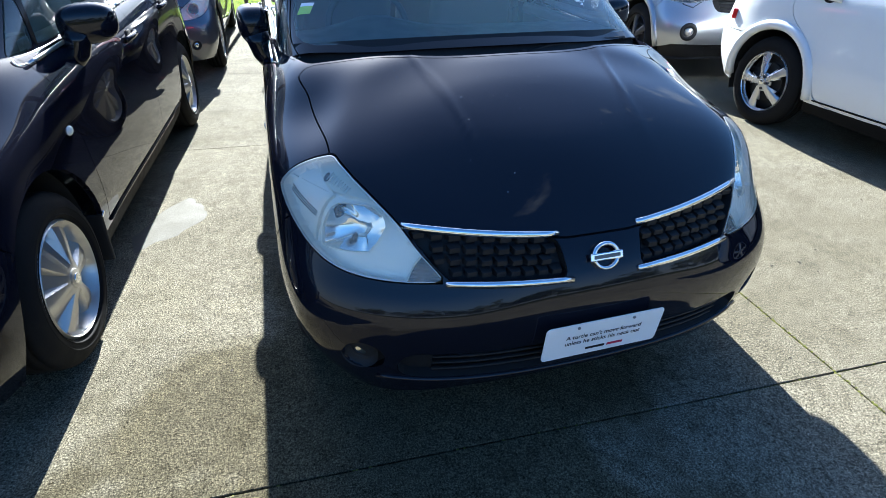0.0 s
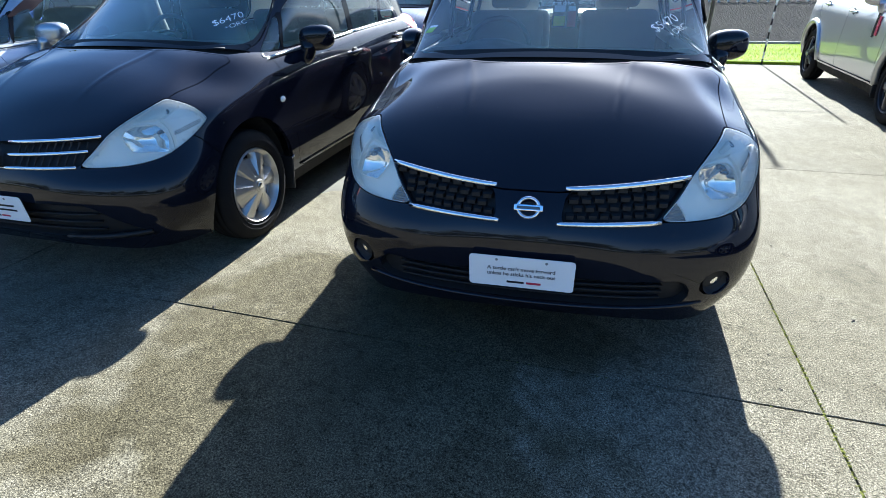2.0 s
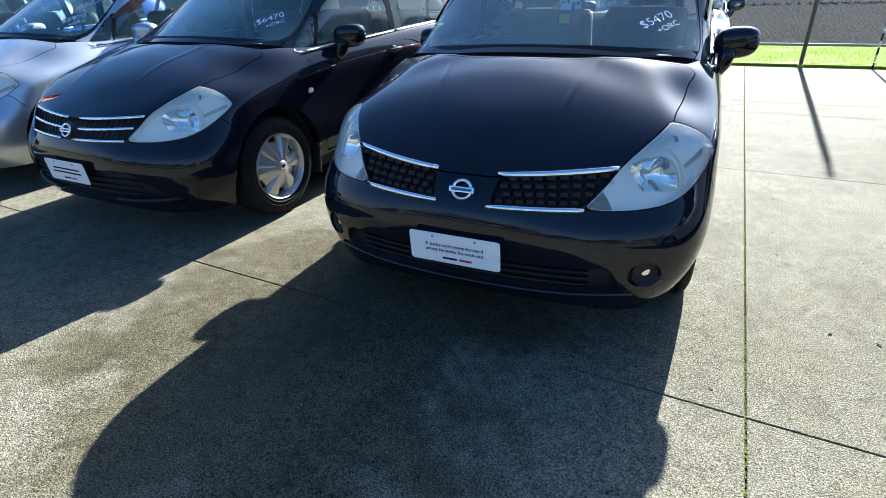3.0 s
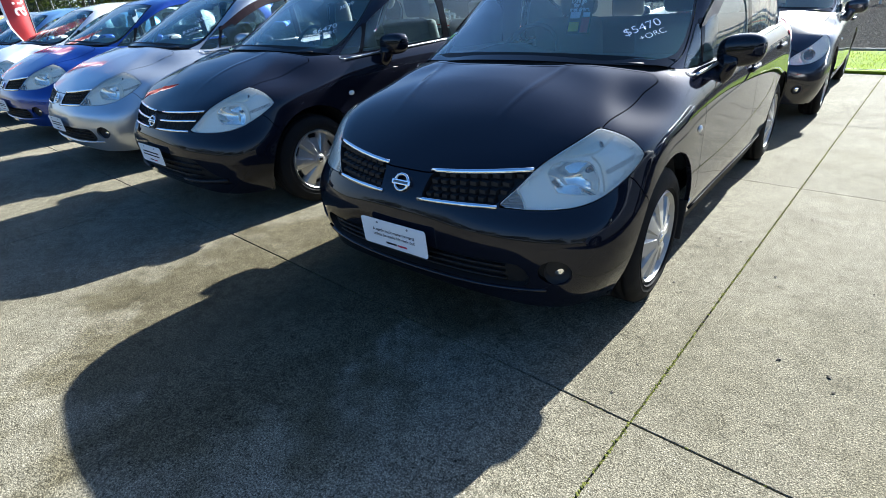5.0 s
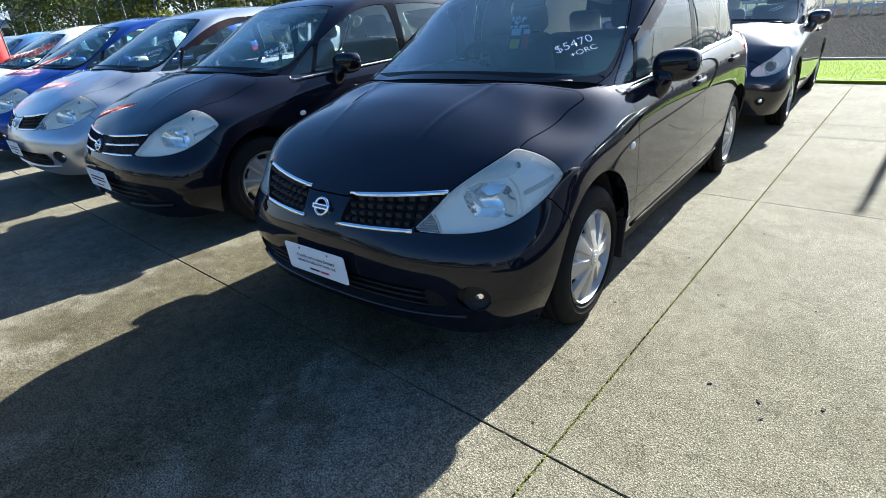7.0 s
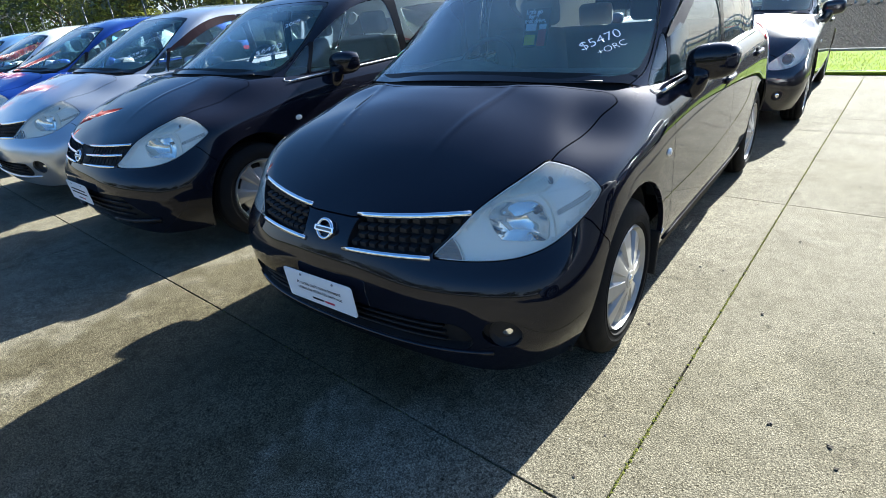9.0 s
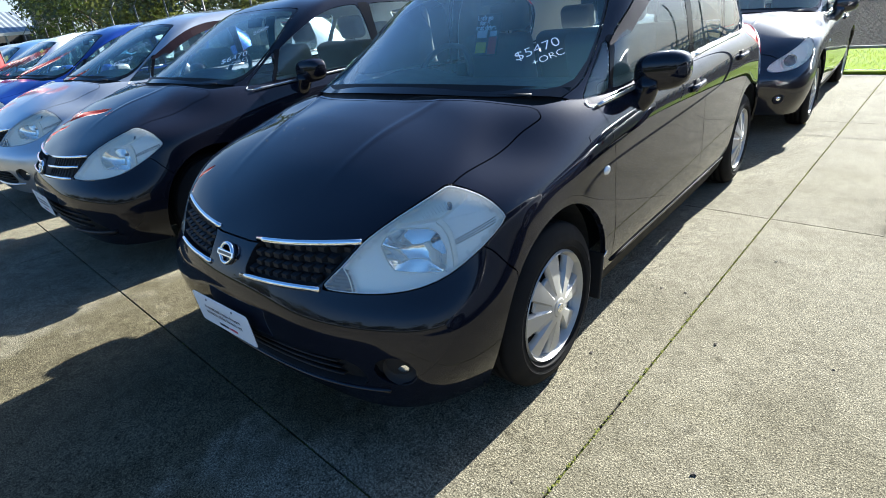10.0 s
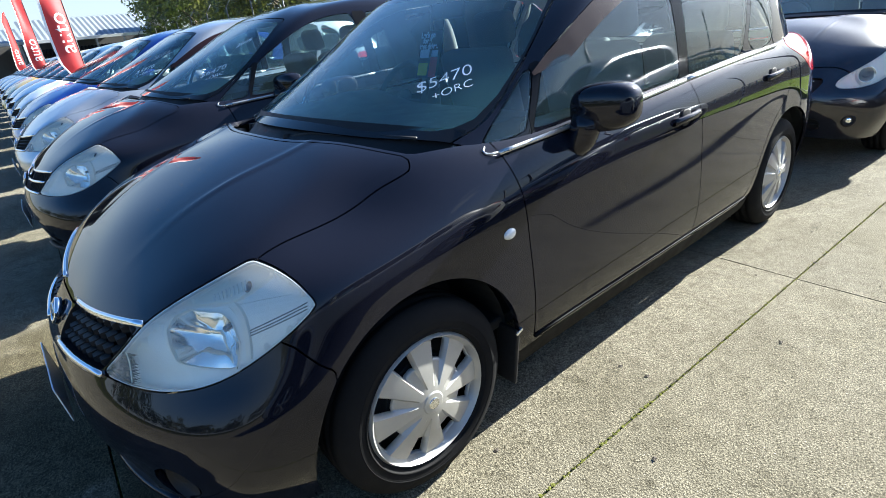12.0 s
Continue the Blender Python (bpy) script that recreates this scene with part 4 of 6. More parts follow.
    box(bm, (.078, .010, .003), tilt @ pose(0, 0, .0082), .001, 1)
    part("badge_mark", bm, M["lamp_dark"], badge, "dark mark on the badge bar")
    if style == "bars":
        bm = bmesh.new()
        lathe(bm, [(.0001, -.004), (.05, -.004), (.052, -.012)], 32, "z")
        bmesh.ops.transform(bm, matrix=tilt, verts=bm.verts)
        part("badge_back", bm, M["trim"], badge)
    # lower intake
    intake = part_mesh("lower_intake", panel_mesh(S, low, 0, 0.0, 0.03, True), M["trim"], car, "black plastic lower intake")
    for z in ((.315, .345, .372) if style == "mesh" else (.31, .35, .39)):
        front_strip(S, [(x, z) for x in np.linspace(-.47, .47, 16)], .0055, .012, -.020, "intake_slat", M["trim"], intake)
    if style != "bars":
        for sx in (1, -1):
            fx, fz = {"mesh": (.652, .368), "suv": (.650, .440)}.get(style, (.641, .338))
            fy = S.front_y(fx, fz) + (.012 if style == "mesh" else -.022)
            big = {"mesh": 1.0, "suv": 2.1}.get(style, 1.3)
            bm = bmesh.new()
            way = pose(sx * fx, fy + .022, fz, 90, 0, sx * 25)
            lathe(bm, [(.0001, .006), (.010, .0055), (.016, .003), (.0175, .0)] if style != "mesh" else [(.0001, .009), (.014, .008), (.022, .004), (.0255, .0)], 28, "z")
            bmesh.ops.transform(bm, matrix=way @ Matrix.Scale(big, 4), verts=bm.verts)
            fog = part("fog_lamp", bm, M["reflector" if style != "suv" else "fog_glass"], car, "small round fog lamp", True)
            bm = bmesh.new()
            lathe(bm, [(.0255, -.001), (.028, .005), (.036, .004), (.047, .012), (.0535, .022)] if style == "mesh" else [(.0175, -.001), (.021, .005), (.030, .006), (.036, .001), (.037, -.02)], 28, "z")
            bmesh.ops.transform(bm, matrix=way @ Matrix.Scale(big, 4), verts=bm.verts)
            part("fog_lamp_bezel", bm, M["trim"], fog, "black fog lamp surround", True)
    else:
        for sx in (1, -1):
            front_strip(S, [(sx * x, .272 + .02 * ((x - .3) / .36) ** 2) for x in np.linspace(.28, .665, 10)], .012, .016, .004, "bumper_lip", M["trim"], nose)
    # the plate with its slogan
    pl = new("number_plate")
    pl.parent = car
    pl.matrix_local = pose(-.008, -.066, .421, 90 + 5, 0, 0)
    bm = bmesh.new()
    q = bmesh.ops.create_cube(bm, size=1.0, matrix=Matrix.Diagonal((.362, .124, .003, 1)))
    bmesh.ops.bevel(bm, geom=[e for e in bm.edges if abs(e.verts[0].co.z - e.verts[1].co.z) > .001], offset=.012, segments=4, profile=0.5, affect="EDGES")
    part("plate_board", bm, M["plate"], pl, "white plastic plate")
    for yy, w in ((.014, .25), (-.008, .26)):
        bm = bmesh.new()
        box(bm, (w, .009, .0006), pose(0, yy, .0022))
        part("lettering", bm, M["ink"], pl)
    spans = ((-.018, .06, "ink"), (.045, .05, "ink_red"))
    for x, w, k in spans:
        bm = bmesh.new()
        box(bm, (w, .0085, .0006), pose(x, -.040, .0022))
        part("maker_bar", bm, M[k], pl)
    for x in (-.085, .085):
        bm = bmesh.new()
        bmesh.ops.create_cone(bm, segments=10, radius1=.005, radius2=.004, depth=.003, cap_ends=True, matrix=pose(x, .048, .003))
        part("plate_screw", bm, M["steel"], pl)


def glasshouse(car, doors, body_paint, style, coarse=False):
    cut = 2 if coarse else 1
    S = Skin(skin([HOUSE_A, HOUSE_B, HOUSE_C, HOUSE_D, HOUSE_E], [k // cut for k in ALONG_HOUSE], [k // cut for k in ACROSS_HOUSE]))
    faces = S.F
    flank = lambda v: (v[:, 0] > 0.45)
    ahead = lambda v: v[:, 1] < 1.95
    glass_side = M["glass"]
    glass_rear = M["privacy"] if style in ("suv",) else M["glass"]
    frit, faces = S.panel(faces, outline([-.4, .97, 0, .97, .55, .955, .66, .955, .705, .99, .706, 1.04, .662, 1.20, .592, 1.375, .55, 1.402, .30, 1.418, -.4, 1.422], "front", ahead, 1), 0.002)
    screen, frit = S.split(frit, outline([-.4, 1.05, 0, 1.05, .30, 1.036, .52, 1.016, .662, 1.006, .696, 1.035, .655, 1.20, .581, 1.362, .54, 1.385, .30, 1.396, -.4, 1.398], "front", ahead, 1))
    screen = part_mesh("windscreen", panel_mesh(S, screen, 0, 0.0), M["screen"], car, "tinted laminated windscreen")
    part_mesh("windscreen_border", panel_mesh(S, frit, 0, 0.004), M["frit"], screen, "black printed glass border")
    quarter, faces = S.panel(faces, outline([1.085, .957, 1.092, .952, 1.255, .962, 1.266, .970, 1.352, 1.128, 1.349, 1.138, 1.338, 1.135, 1.246, 1.070, 1.151, 1.005], "side", flank, 1), 0.002)
    window_f, faces = S.panel(faces, outline([1.296, .972, 1.310, .966, 2.170, .984, 2.188, .992, 2.165, 1.26, 2.142, 1.380, 2.125, 1.393, 1.95, 1.385, 1.78, 1.345, 1.58, 1.258, 1.412, 1.166, 1.396, 1.150], "side", flank, 1), 0.002)
    window_r, faces = S.panel(faces, outline([2.262, 1.0, 2.275, .988, 2.78, 1.002, 2.805, 1.015, 2.90, 1.24, 2.93, 1.345, 2.91, 1.362, 2.70, 1.388, 2.275, 1.394, 2.258, 1.38, 2.245, 1.26], "side", flank, 1), 0.002)
    window_q, faces = S.panel(faces, outline([2.85, 1.008, 3.14, 1.016, 3.20, 1.10, 3.18, 1.26, 3.02, 1.345, 2.975, 1.35, 2.945, 1.24], "side", flank, 1), 0.002)
    hatch, faces = S.panel(faces, outline([-.4, 1.04, .50, 1.04, .56, 1.10, .50, 1.33, .42, 1.37, -.4, 1.38], "front", lambda v: v[:, 1] > 3.1, 1), 0.002)
    pillar, faces = S.panel(faces, outline([2.19, .9, 2.26, .9, 2.24, 1.26, 2.255, 1.40, 2.145, 1.40, 2.17, 1.26], "side", flank, 0), 0.0)
    divide, faces = S.panel(faces, outline([1.266, .950, 1.292, .950, 1.400, 1.160, 1.350, 1.146], "side", flank, 0), 0.0)
    part_mesh("roof", panel_mesh(S, faces, 0, 0.01), body_paint, car)
    part_mesh("headliner", panel_mesh(S, faces, 0, 0.0, 0.016), M["liner"], car, "pale grey headliner")
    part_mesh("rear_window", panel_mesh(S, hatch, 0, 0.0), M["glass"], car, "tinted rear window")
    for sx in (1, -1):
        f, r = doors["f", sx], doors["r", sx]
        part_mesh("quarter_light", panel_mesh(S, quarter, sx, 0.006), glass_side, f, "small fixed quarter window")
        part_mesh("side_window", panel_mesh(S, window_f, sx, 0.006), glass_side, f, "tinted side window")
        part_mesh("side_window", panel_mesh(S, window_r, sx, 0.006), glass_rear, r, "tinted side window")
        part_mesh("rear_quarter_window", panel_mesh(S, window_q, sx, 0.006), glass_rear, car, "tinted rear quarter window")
        part_mesh("door_pillar", panel_mesh(S, pillar, sx, 0.004, -0.001), M["pillar"], f, "gloss black window pillar")
        part_mesh("window_divider", panel_mesh(S, divide, sx, 0.004, -0.001), M["pillar"], f, "black window divider")
        part("belt_strip", side_strip(S, [(.786 + .008 * math.sin(math.pi * (y - 1.2) / 1.1), y, .944 + .0385 * (y - 1.28)) for y in np.linspace(1.112, 2.20, 18)], .0078, .005, 0, sx), M["satin"], f, "bright belt moulding", True)
        part("belt_strip", side_strip(S, [(.787 - .010 * (y - 2.2), y, .981 + .0310 * (y - 2.22)) for y in np.linspace(2.215, 3.16, 14)], .0078, .005, 0, sx), M["satin"], r, "bright belt moulding", True)
        part("quarter_frame", side_strip(S, [(.750, 1.086, .957), (.757, 1.073, .948), (.765, 1.076, .941), (.772, 1.090, .938), (.778, 1.112, .938)], .0032, .002, 0, sx), M["satin"], f, "bright quarter window frame", True)
        # wind deflector along the top of the front window
        if style != "mesh":
            continue
        bm = bmesh.new()
        rise_at = np.linspace(1.345, 2.14, 30)
        up = [(S.side_x(y, z), y, z) for y, z in zip(rise_at, np.interp(rise_at, [1.345, 1.41, 1.50, 1.58, 1.66, 1.74, 1.82, 1.90, 1.98, 2.06, 2.14], [1.122, 1.163, 1.213, 1.258, 1.297, 1.330, 1.356, 1.375, 1.388, 1.393, 1.394]))]
        rows = [[bm.verts.new((sx * (x + .012), y - .004, z + .004)) for x, y, z in up], [bm.verts.new((sx * (x + .012 + .016 * s), y + .030 * s, z - .058 * s)) for x, y, z in up for s in (min(1.0, .10 + (y - 1.345) * 6.5, .6 + (2.14 - y) * 3),)]]
        for k in range(len(up) - 1):
            bm.faces.new((rows[0][k], rows[0][k + 1], rows[1][k + 1], rows[1][k]))
        part("wind_deflector", bm, M["visor"], f, "dark maroon wind deflector", True)
    cabin(car, S)


def cabin(car, S):
    """Dashboard, wheel, seats and floor, as seen through the glass."""
    bm = bmesh.new()
    prof = [(.93, .985), (1.08, .990), (1.30, .995), (1.45, .988), (1.53, .955), (1.56, .88), (1.52, .70), (1.50, .42)]
    rows = []
    for x in np.linspace(-.68, .68, 15):
        hood = .055 * math.exp(-((x + .34) / .17) ** 2)
        rows.append([bm.verts.new((x, y + (.10 if k == 0 else .03 if k == 1 else -.02) * (x / .6) ** 2, z + (hood if 2 <= k <= 4 else 0))) for k, (y, z) in enumerate(prof)])
    for a, b in zip(rows, rows[1:]):
        for k in range(len(prof) - 1):
            bm.faces.new((a[k], b[k], b[k + 1], a[k + 1]))
    bmesh.ops.recalc_face_normals(bm, faces=bm.faces)
    part("dashboard", bm, M["dash"], car, "dark grey plastic dashboard", True)
    bm = bmesh.new()
    way = pose(-.34, 1.60, .965, 62, 0, 0)
    ring = [(.182 * math.cos(a), .182 * math.sin(a), 0) for a in np.linspace(0, 2 * math.pi, 33)]
    tube(bm, ring, .015, 8)
    for a in (0, math.pi, -math.pi / 2):
        tube(bm, [(0, 0, -.02), (.09 * math.cos(a), .09 * math.sin(a), -.012), (.18 * math.cos(a), .18 * math.sin(a), 0)], .016, 6, .011)
    bmesh.ops.create_uvsphere(bm, u_segments=14, v_segments=8, radius=.06, matrix=pose(0, 0, -.02) @ Matrix.Diagonal((1, 1, .4, 1)))
    bmesh.ops.transform(bm, matrix=way, verts=bm.verts)
    part("steering_wheel", bm, M["dash"], car, "black steering wheel", True)
    for x, y0 in ((-.36, 2.02), (.36, 2.02), (-.36, 2.95), (.36, 2.95)):
        seat = new("seat")
        seat.parent = car
        seat.location = (x, y0, 0)
        bm = bmesh.new()
        box(bm, (.50, .52, .16), pose(0, -.12, .52), .05, 3)
        part("cushion", bm, M["seat"], seat, "dark fabric seat cushion", True)
        bm = bmesh.new()
        box(bm, (.48, .14, .62), pose(0, .19, .84, 14, 0, 0) if y0 < 2.5 else pose(0, .19, .80, 18, 0, 0), .05, 3)
        part("backrest", bm, M["seat"], seat, "dark fabric backrest", True)
        bm = bmesh.new()
        box(bm, (.26, .10, .17), pose(0, .29, 1.235 if y0 < 2.5 else 1.17, 12, 0, 0), .04, 3)
        part("headrest", bm, M["seat"], seat, "padded headrest", True)
    for sx in (1, -1):
        for y0, y1 in ((1.30, 2.16), (2.30, 2.98)):
            card = new("door_card")
            card.parent = car
            card.location = (sx * .715, (y0 + y1) / 2, .45)
            bm = bmesh.new()
            box(bm, (.045, y1 - y0, .50), pose(0, 0, .24), .015, 2)
            part("door_panel", bm, M["dash"], card, "dark inner door panel")
            bm = bmesh.new()
            box(bm, (.055, y1 - y0 - .02, .055), pose(-sx * .008, 0, .505, 0, 0, 0), .016, 2)
            part("door_capping", bm, M["capping"], card, "pale grey door capping")
            bm = bmesh.new()
            box(bm, (.07, (y1 - y0) * .5, .05), pose(-sx * .045, .02, .27), .02, 2)
            part("armrest", bm, M["capping"], card, "grey armrest")
    bm = bmesh.new()
    box(bm, (1.5, 2.9, .04), pose(0, 2.35, .36), .01)
    part("cabin_floor", bm, M["inner"], car)
    bm = bmesh.new()
    box(bm, (.20, .018, .065), pose(0, 1.66, 1.335, -12, 0, 0), .008, 2)
    tube(bm, [(0, 1.65, 1.36), (0, 1.645, 1.41)], .008, 6)
    part("rear_view_mirror", bm, M["dash"], car, "black rear view mirror")


def details(S, car, doors, style, body_paint):
    for sx in (1, -1):
        f, r = doors["f", sx], doors["r", sx]
        # door handles over a scooped cup
        for door, y0, z0 in ((f, 2.12, .848), (r, 3.02, .885)):
            x0 = S.side_x(y0, z0)
            bm = bmesh.new()
            bmesh.ops.create_uvsphere(bm, u_segments=20, v_segments=10, radius=1, matrix=pose(sx * (x0 + .001), y0 - .005, z0, 0, 0, 0) @ Matrix.Diagonal((.006, .045, .036, 1)))
            part("handle_cup", bm, M["ink"], door, "", True)
            bm = bmesh.new()
            pts = [(sx * (x0 + .004), y0 - .095, z0 - .002), (sx * (x0 + .010), y0 - .08, z0), (sx * (x0 + .018), y0 - .02, z0 + .004), (sx * (x0 + .018), y0 + .04, z0 + .006), (sx * (x0 + .010), y0 + .085, z0 + .007), (sx * (x0 + .002), y0 + .098, z0 + .006)]
            tube(bm, pts, .0125, 10)
            bmesh.ops.scale(bm, vec=(1, 1, 1.15), verts=bm.verts, space=pose(0, 0, -z0))
            part("handle", bm, body_paint, door, "door handle", True)
        part("sill_moulding", side_strip(S, [(y, .288) for y in np.linspace(1.195, 2.885, 14)], .006, .010, .0, sx), M["sill"], car, "thin black sill moulding", True)
        # door mirror
        mir = new("door_mirror")
        mir.parent = f
        bm = bmesh.new()
        bmesh.ops.create_cube(bm, size=2.0)
        bmesh.ops.subdivide_edges(bm, edges=bm.edges, cuts=7, use_grid_fill=True)
        for v in bm.verts:
            c = v.co
            q = (abs(c.x) ** 3.2 + abs(c.y) ** 3.2 + abs(c.z) ** 3.2) ** (1 / 3.2)
            c /= q
            c.x, c.y, c.z = c.x * .103, c.y * (.078 if c.y < 0 else .045), c.z * .074
            k = (c.x + .103) / .206
            c.z *= 0.80 + 0.22 * math.sin(math.pi * min(1, .25 + k * .6))
            c.y += .030 * k
            c.z += .012 * k
        folded = sx < 0 and style in ("mesh",)
        spot = pose(.872, 1.500, .996, 0, 0, 6) if not folded else pose(.845, 1.555, 1.000, 0, 0, 72)
        bmesh.ops.transform(bm, matrix=spot, verts=bm.verts)
        if sx < 0:
            bmesh.ops.scale(bm, vec=(-1, 1, 1), verts=bm.verts)
            bmesh.ops.reverse_faces(bm, faces=bm.faces)
        part("mirror_shell", bm, body_paint, mir, "rounded mirror shell", True)
        bm = bmesh.new()
        tube(bm, [(sx * .775, 1.452, .872), (sx * .800, 1.452, .878), (sx * .818, 1.456, .905), (sx * .828, 1.462, .945), (sx * .836, 1.468, .975)], .040, 14, .050)
        bmesh.ops.scale(bm, vec=(1, 1.15, 1), verts=bm.verts, space=pose(0, -1.455, 0))
        part("mirror_foot", bm, body_paint, mir, "", True)
        bm = bmesh.new()
        box(bm, (.150, .004, .100), pose(sx * .875, 1.548, 1.012, 0, 0, sx * 5) if not folded else pose(-.80, 1.57, 1.012, 0, 0, -72), .0015)
        part("mirror_glass", bm, M["chrome"], mir, "mirror glass")
        # side indicator
        x0 = S.side_x(1.045, .712)
        bm = bmesh.new()
        bmesh.ops.create_uvsphere(bm, u_segments=20, v_segments=10, radius=1, matrix=pose(sx * x0, 1.075, .712) @ Matrix.Diagonal((.010, .026, .017, 1)))
        part("side_indicator", bm, M["indicator"], car, "small oval clear indicator", True)
        # clip at the arch end
        bm = bmesh.new()
        box(bm, (.008, .030, .012), pose(sx * (S.side_x(1.1, .36) + .003), 1.098, .362, 20, 0, 0), .002)
        part("flap_clip", bm, M["chrome"], car)
    # cowl and wipers
    bm = bmesh.new()
    rows = []
    for x in np.linspace(-.70, .70, 29):
        front = .716 + .40 * x * x if abs(x) < .62 else .870 + .7 * (abs(x) - .62)
        rear, top = .815 + .44 * x * x, 1.004 - .142 * x * x
        prof = ((front - .006, top - .016), (front + .002, top - .003), (front + .014, top - .001), (front + .024, top - .022), (rear - .05, top - .030), (rear - .015, top - .006), (rear + .035, 1.05 - .09 * x * x))
        rows.append([bm.verts.new((x, y, z)) for y, z in prof])
    for a, b in zip(rows, rows[1:]):
        for k in range(len(a) - 1):
            bm.faces.new((a[k], b[k], b[k + 1], a[k + 1]))
    bmesh.ops.recalc_face_normals(bm, faces=bm.faces)
    part("cowl", bm, M["trim"], car, "black plastic cowl", True)
    for piv, tip in (((-.50, .905, .960), (.04, .838, 1.012)), ((.08, .80, .985), (.60, .962, .985))):
        w = new("wiper")
        w.parent = car
        bm = bmesh.new()
        p, t = Vector(piv), Vector(tip)
        mid = p.lerp(t, .45) + Vector((0, -.010, .016))
        tube(bm, [p, p.lerp(mid, .5) + Vector((0, 0, .012)), mid, p.lerp(t, .62) + Vector((0, 0, .013))], .008, 8, .005)
        part("wiper_arm", bm, M["trim"], w, "", True)
        bm = bmesh.new()
        tube(bm, [p.lerp(t, s) + Vector((0, 0, .008 + .006 * math.sin(math.pi * s))) for s in np.linspace(.08, 1.0, 10)], .0075, 6)
        part("wiper_blade", bm, M["trim"], w, "black wiper blade", True)
        bm = bmesh.new()
        bmesh.ops.create_cone(bm, segments=14, radius1=.020, radius2=.014, depth=.03, cap_ends=True, matrix=pose(*piv))
        part("wiper_pivot", bm, M["trim"], w)


def repaint(car, old, fresh):
    for o in car.children_recursive:
        if o.type == "MESH":
            for s in o.material_slots:
                if s.material == M[old]:
                    s.link = "OBJECT"
                    s.material = M[fresh]


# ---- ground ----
PATCH = (0.62 * .446, 0.10 * .367, 0.0)   # minus the middle of the darker patch, scaled
def concrete():
    n = Nodes("worn_concrete")
    v = n.add("NewGeometry").outputs["Position"]
    big = n.noise(0.45, 5.0, 0.6, v)
    mid = n.noise(2.6, 8.0, 0.65, v)
    fine = n.noise(165.0, 5.0, 0.88, v)
    agg = n.add("TexVoronoi", Scale=190.0)
    n.tree.links.new(v, agg.inputs["Vector"])
    cell = n.ramp(agg.outputs["Color"], (0.12, (0.045, 0.0428, 0.036)), (0.45, (0.175, 0.165, 0.142)), (0.9, (0.46, 0.435, 0.38)))
    stone = n.mix(n.ramp(agg.outputs["Distance"], (0.25, 0.0), (0.6, 1.0)), cell, (0.055, 0.052, 0.044))
    base = n.mix(0.72, stone, n.ramp(fine, (0.38, (0.015, 0.0145, 0.013)), (0.50, (0.155, 0.148, 0.130)), (0.63, (0.54, 0.513, 0.45))))
    stain = n.ramp(big, (0.36, (0.72, 0.71, 0.66)), (0.62, (1.0, 1.0, 1.0)))
    col = n.mix(1.0, base, stain, "MULTIPLY")
    blot = n.ramp(mid, (0.34, (0.62, 0.61, 0.57)), (0.54, (1, 1, 1)))
    col = n.mix(0.5, col, blot, "MULTIPLY")
    mottle = n.ramp(n.noise(17.0, 9.0, 0.78, v), (0.36, (0.66, 0.65, 0.62)), (0.50, (1, 1, 1)), (0.66, (1.18, 1.17, 1.15)))
    col = n.mix(0.85, col, mottle, "MULTIPLY")
    pits = n.ramp(n.noise(70.0, 3.0, 0.6, v), (0.60, (1, 1, 1)), (0.68, (0.38, 0.37, 0.34)))
    col = n.mix(1.0, col, pits, "MULTIPLY")
    spots = n.ramp(n.noise(9.0, 2.0, 0.5, v), (0.70, (1, 1, 1)), (0.76, (0.5, 0.5, 0.48)))
    col = n.mix(0.7, col, spots, "MULTIPLY")
    col = n.mix(1.0, col, (1.0, 0.955, 0.835), "MULTIPLY")
    # a darker, warmer patch before the cars, with a wavering edge
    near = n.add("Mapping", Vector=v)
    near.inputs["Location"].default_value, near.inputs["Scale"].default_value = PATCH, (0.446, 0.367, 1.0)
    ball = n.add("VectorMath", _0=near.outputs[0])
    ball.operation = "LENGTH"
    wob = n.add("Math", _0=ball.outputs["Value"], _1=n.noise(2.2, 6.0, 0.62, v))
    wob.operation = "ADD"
    dark_patch = n.ramp(wob.outputs[0], (0.0, (0.47, 0.455, 0.39)), (0.84, (0.55, 0.53, 0.45)), (0.99, (1, 1, 1)))
    col = n.mix(1.0, col, dark_patch, "MULTIPLY")
    algae = n.ramp(n.noise(0.9, 6.0, 0.7, v, 0.6), (0.50, 0.0), (0.72, 0.32))
    col = n.mix(algae, col, n.mix(1.0, col, (0.62, 0.60, 0.40), "MULTIPLY"))
    p = principled(n, Base_Color=col, Roughness=n.ramp(fine, (0.3, 0.7), (0.7, 0.92)), Specular_IOR_Level=0.04, Diffuse_Roughness=0.12)
    hgt = n.mix(0.5, agg.outputs["Distance"], fine)
    n.tree.links.new(n.bump(hgt, 0.8, 0.0035), p.inputs["Normal"])
    return n.done(p)


def gravel():
    n = Nodes("rail_ballast")
    v = n.add("NewGeometry").outputs["Position"]
    agg = n.add("TexVoronoi", Scale=16.0)
    n.tree.links.new(v, agg.inputs["Vector"])
    cell = n.ramp(agg.outputs["Color"], (0.2, (0.025, 0.025, 0.025)), (0.8, (0.12, 0.117, 0.112)))
    col = n.mix(n.ramp(agg.outputs["Distance"], (0.3, 0.0), (0.6, 1.0)), cell, (0.01, 0.01, 0.01))
    p = principled(n, Base_Color=n.mix(n.noise(0.5, 4.0, 0.6, v), col, (0.055, 0.053, 0.05)), Roughness=0.9, Specular_IOR_Level=0.0)
    n.tree.links.new(n.bump(agg.outputs["Distance"], 1.0, 0.05), p.inputs["Normal"])
    return n.done(p)


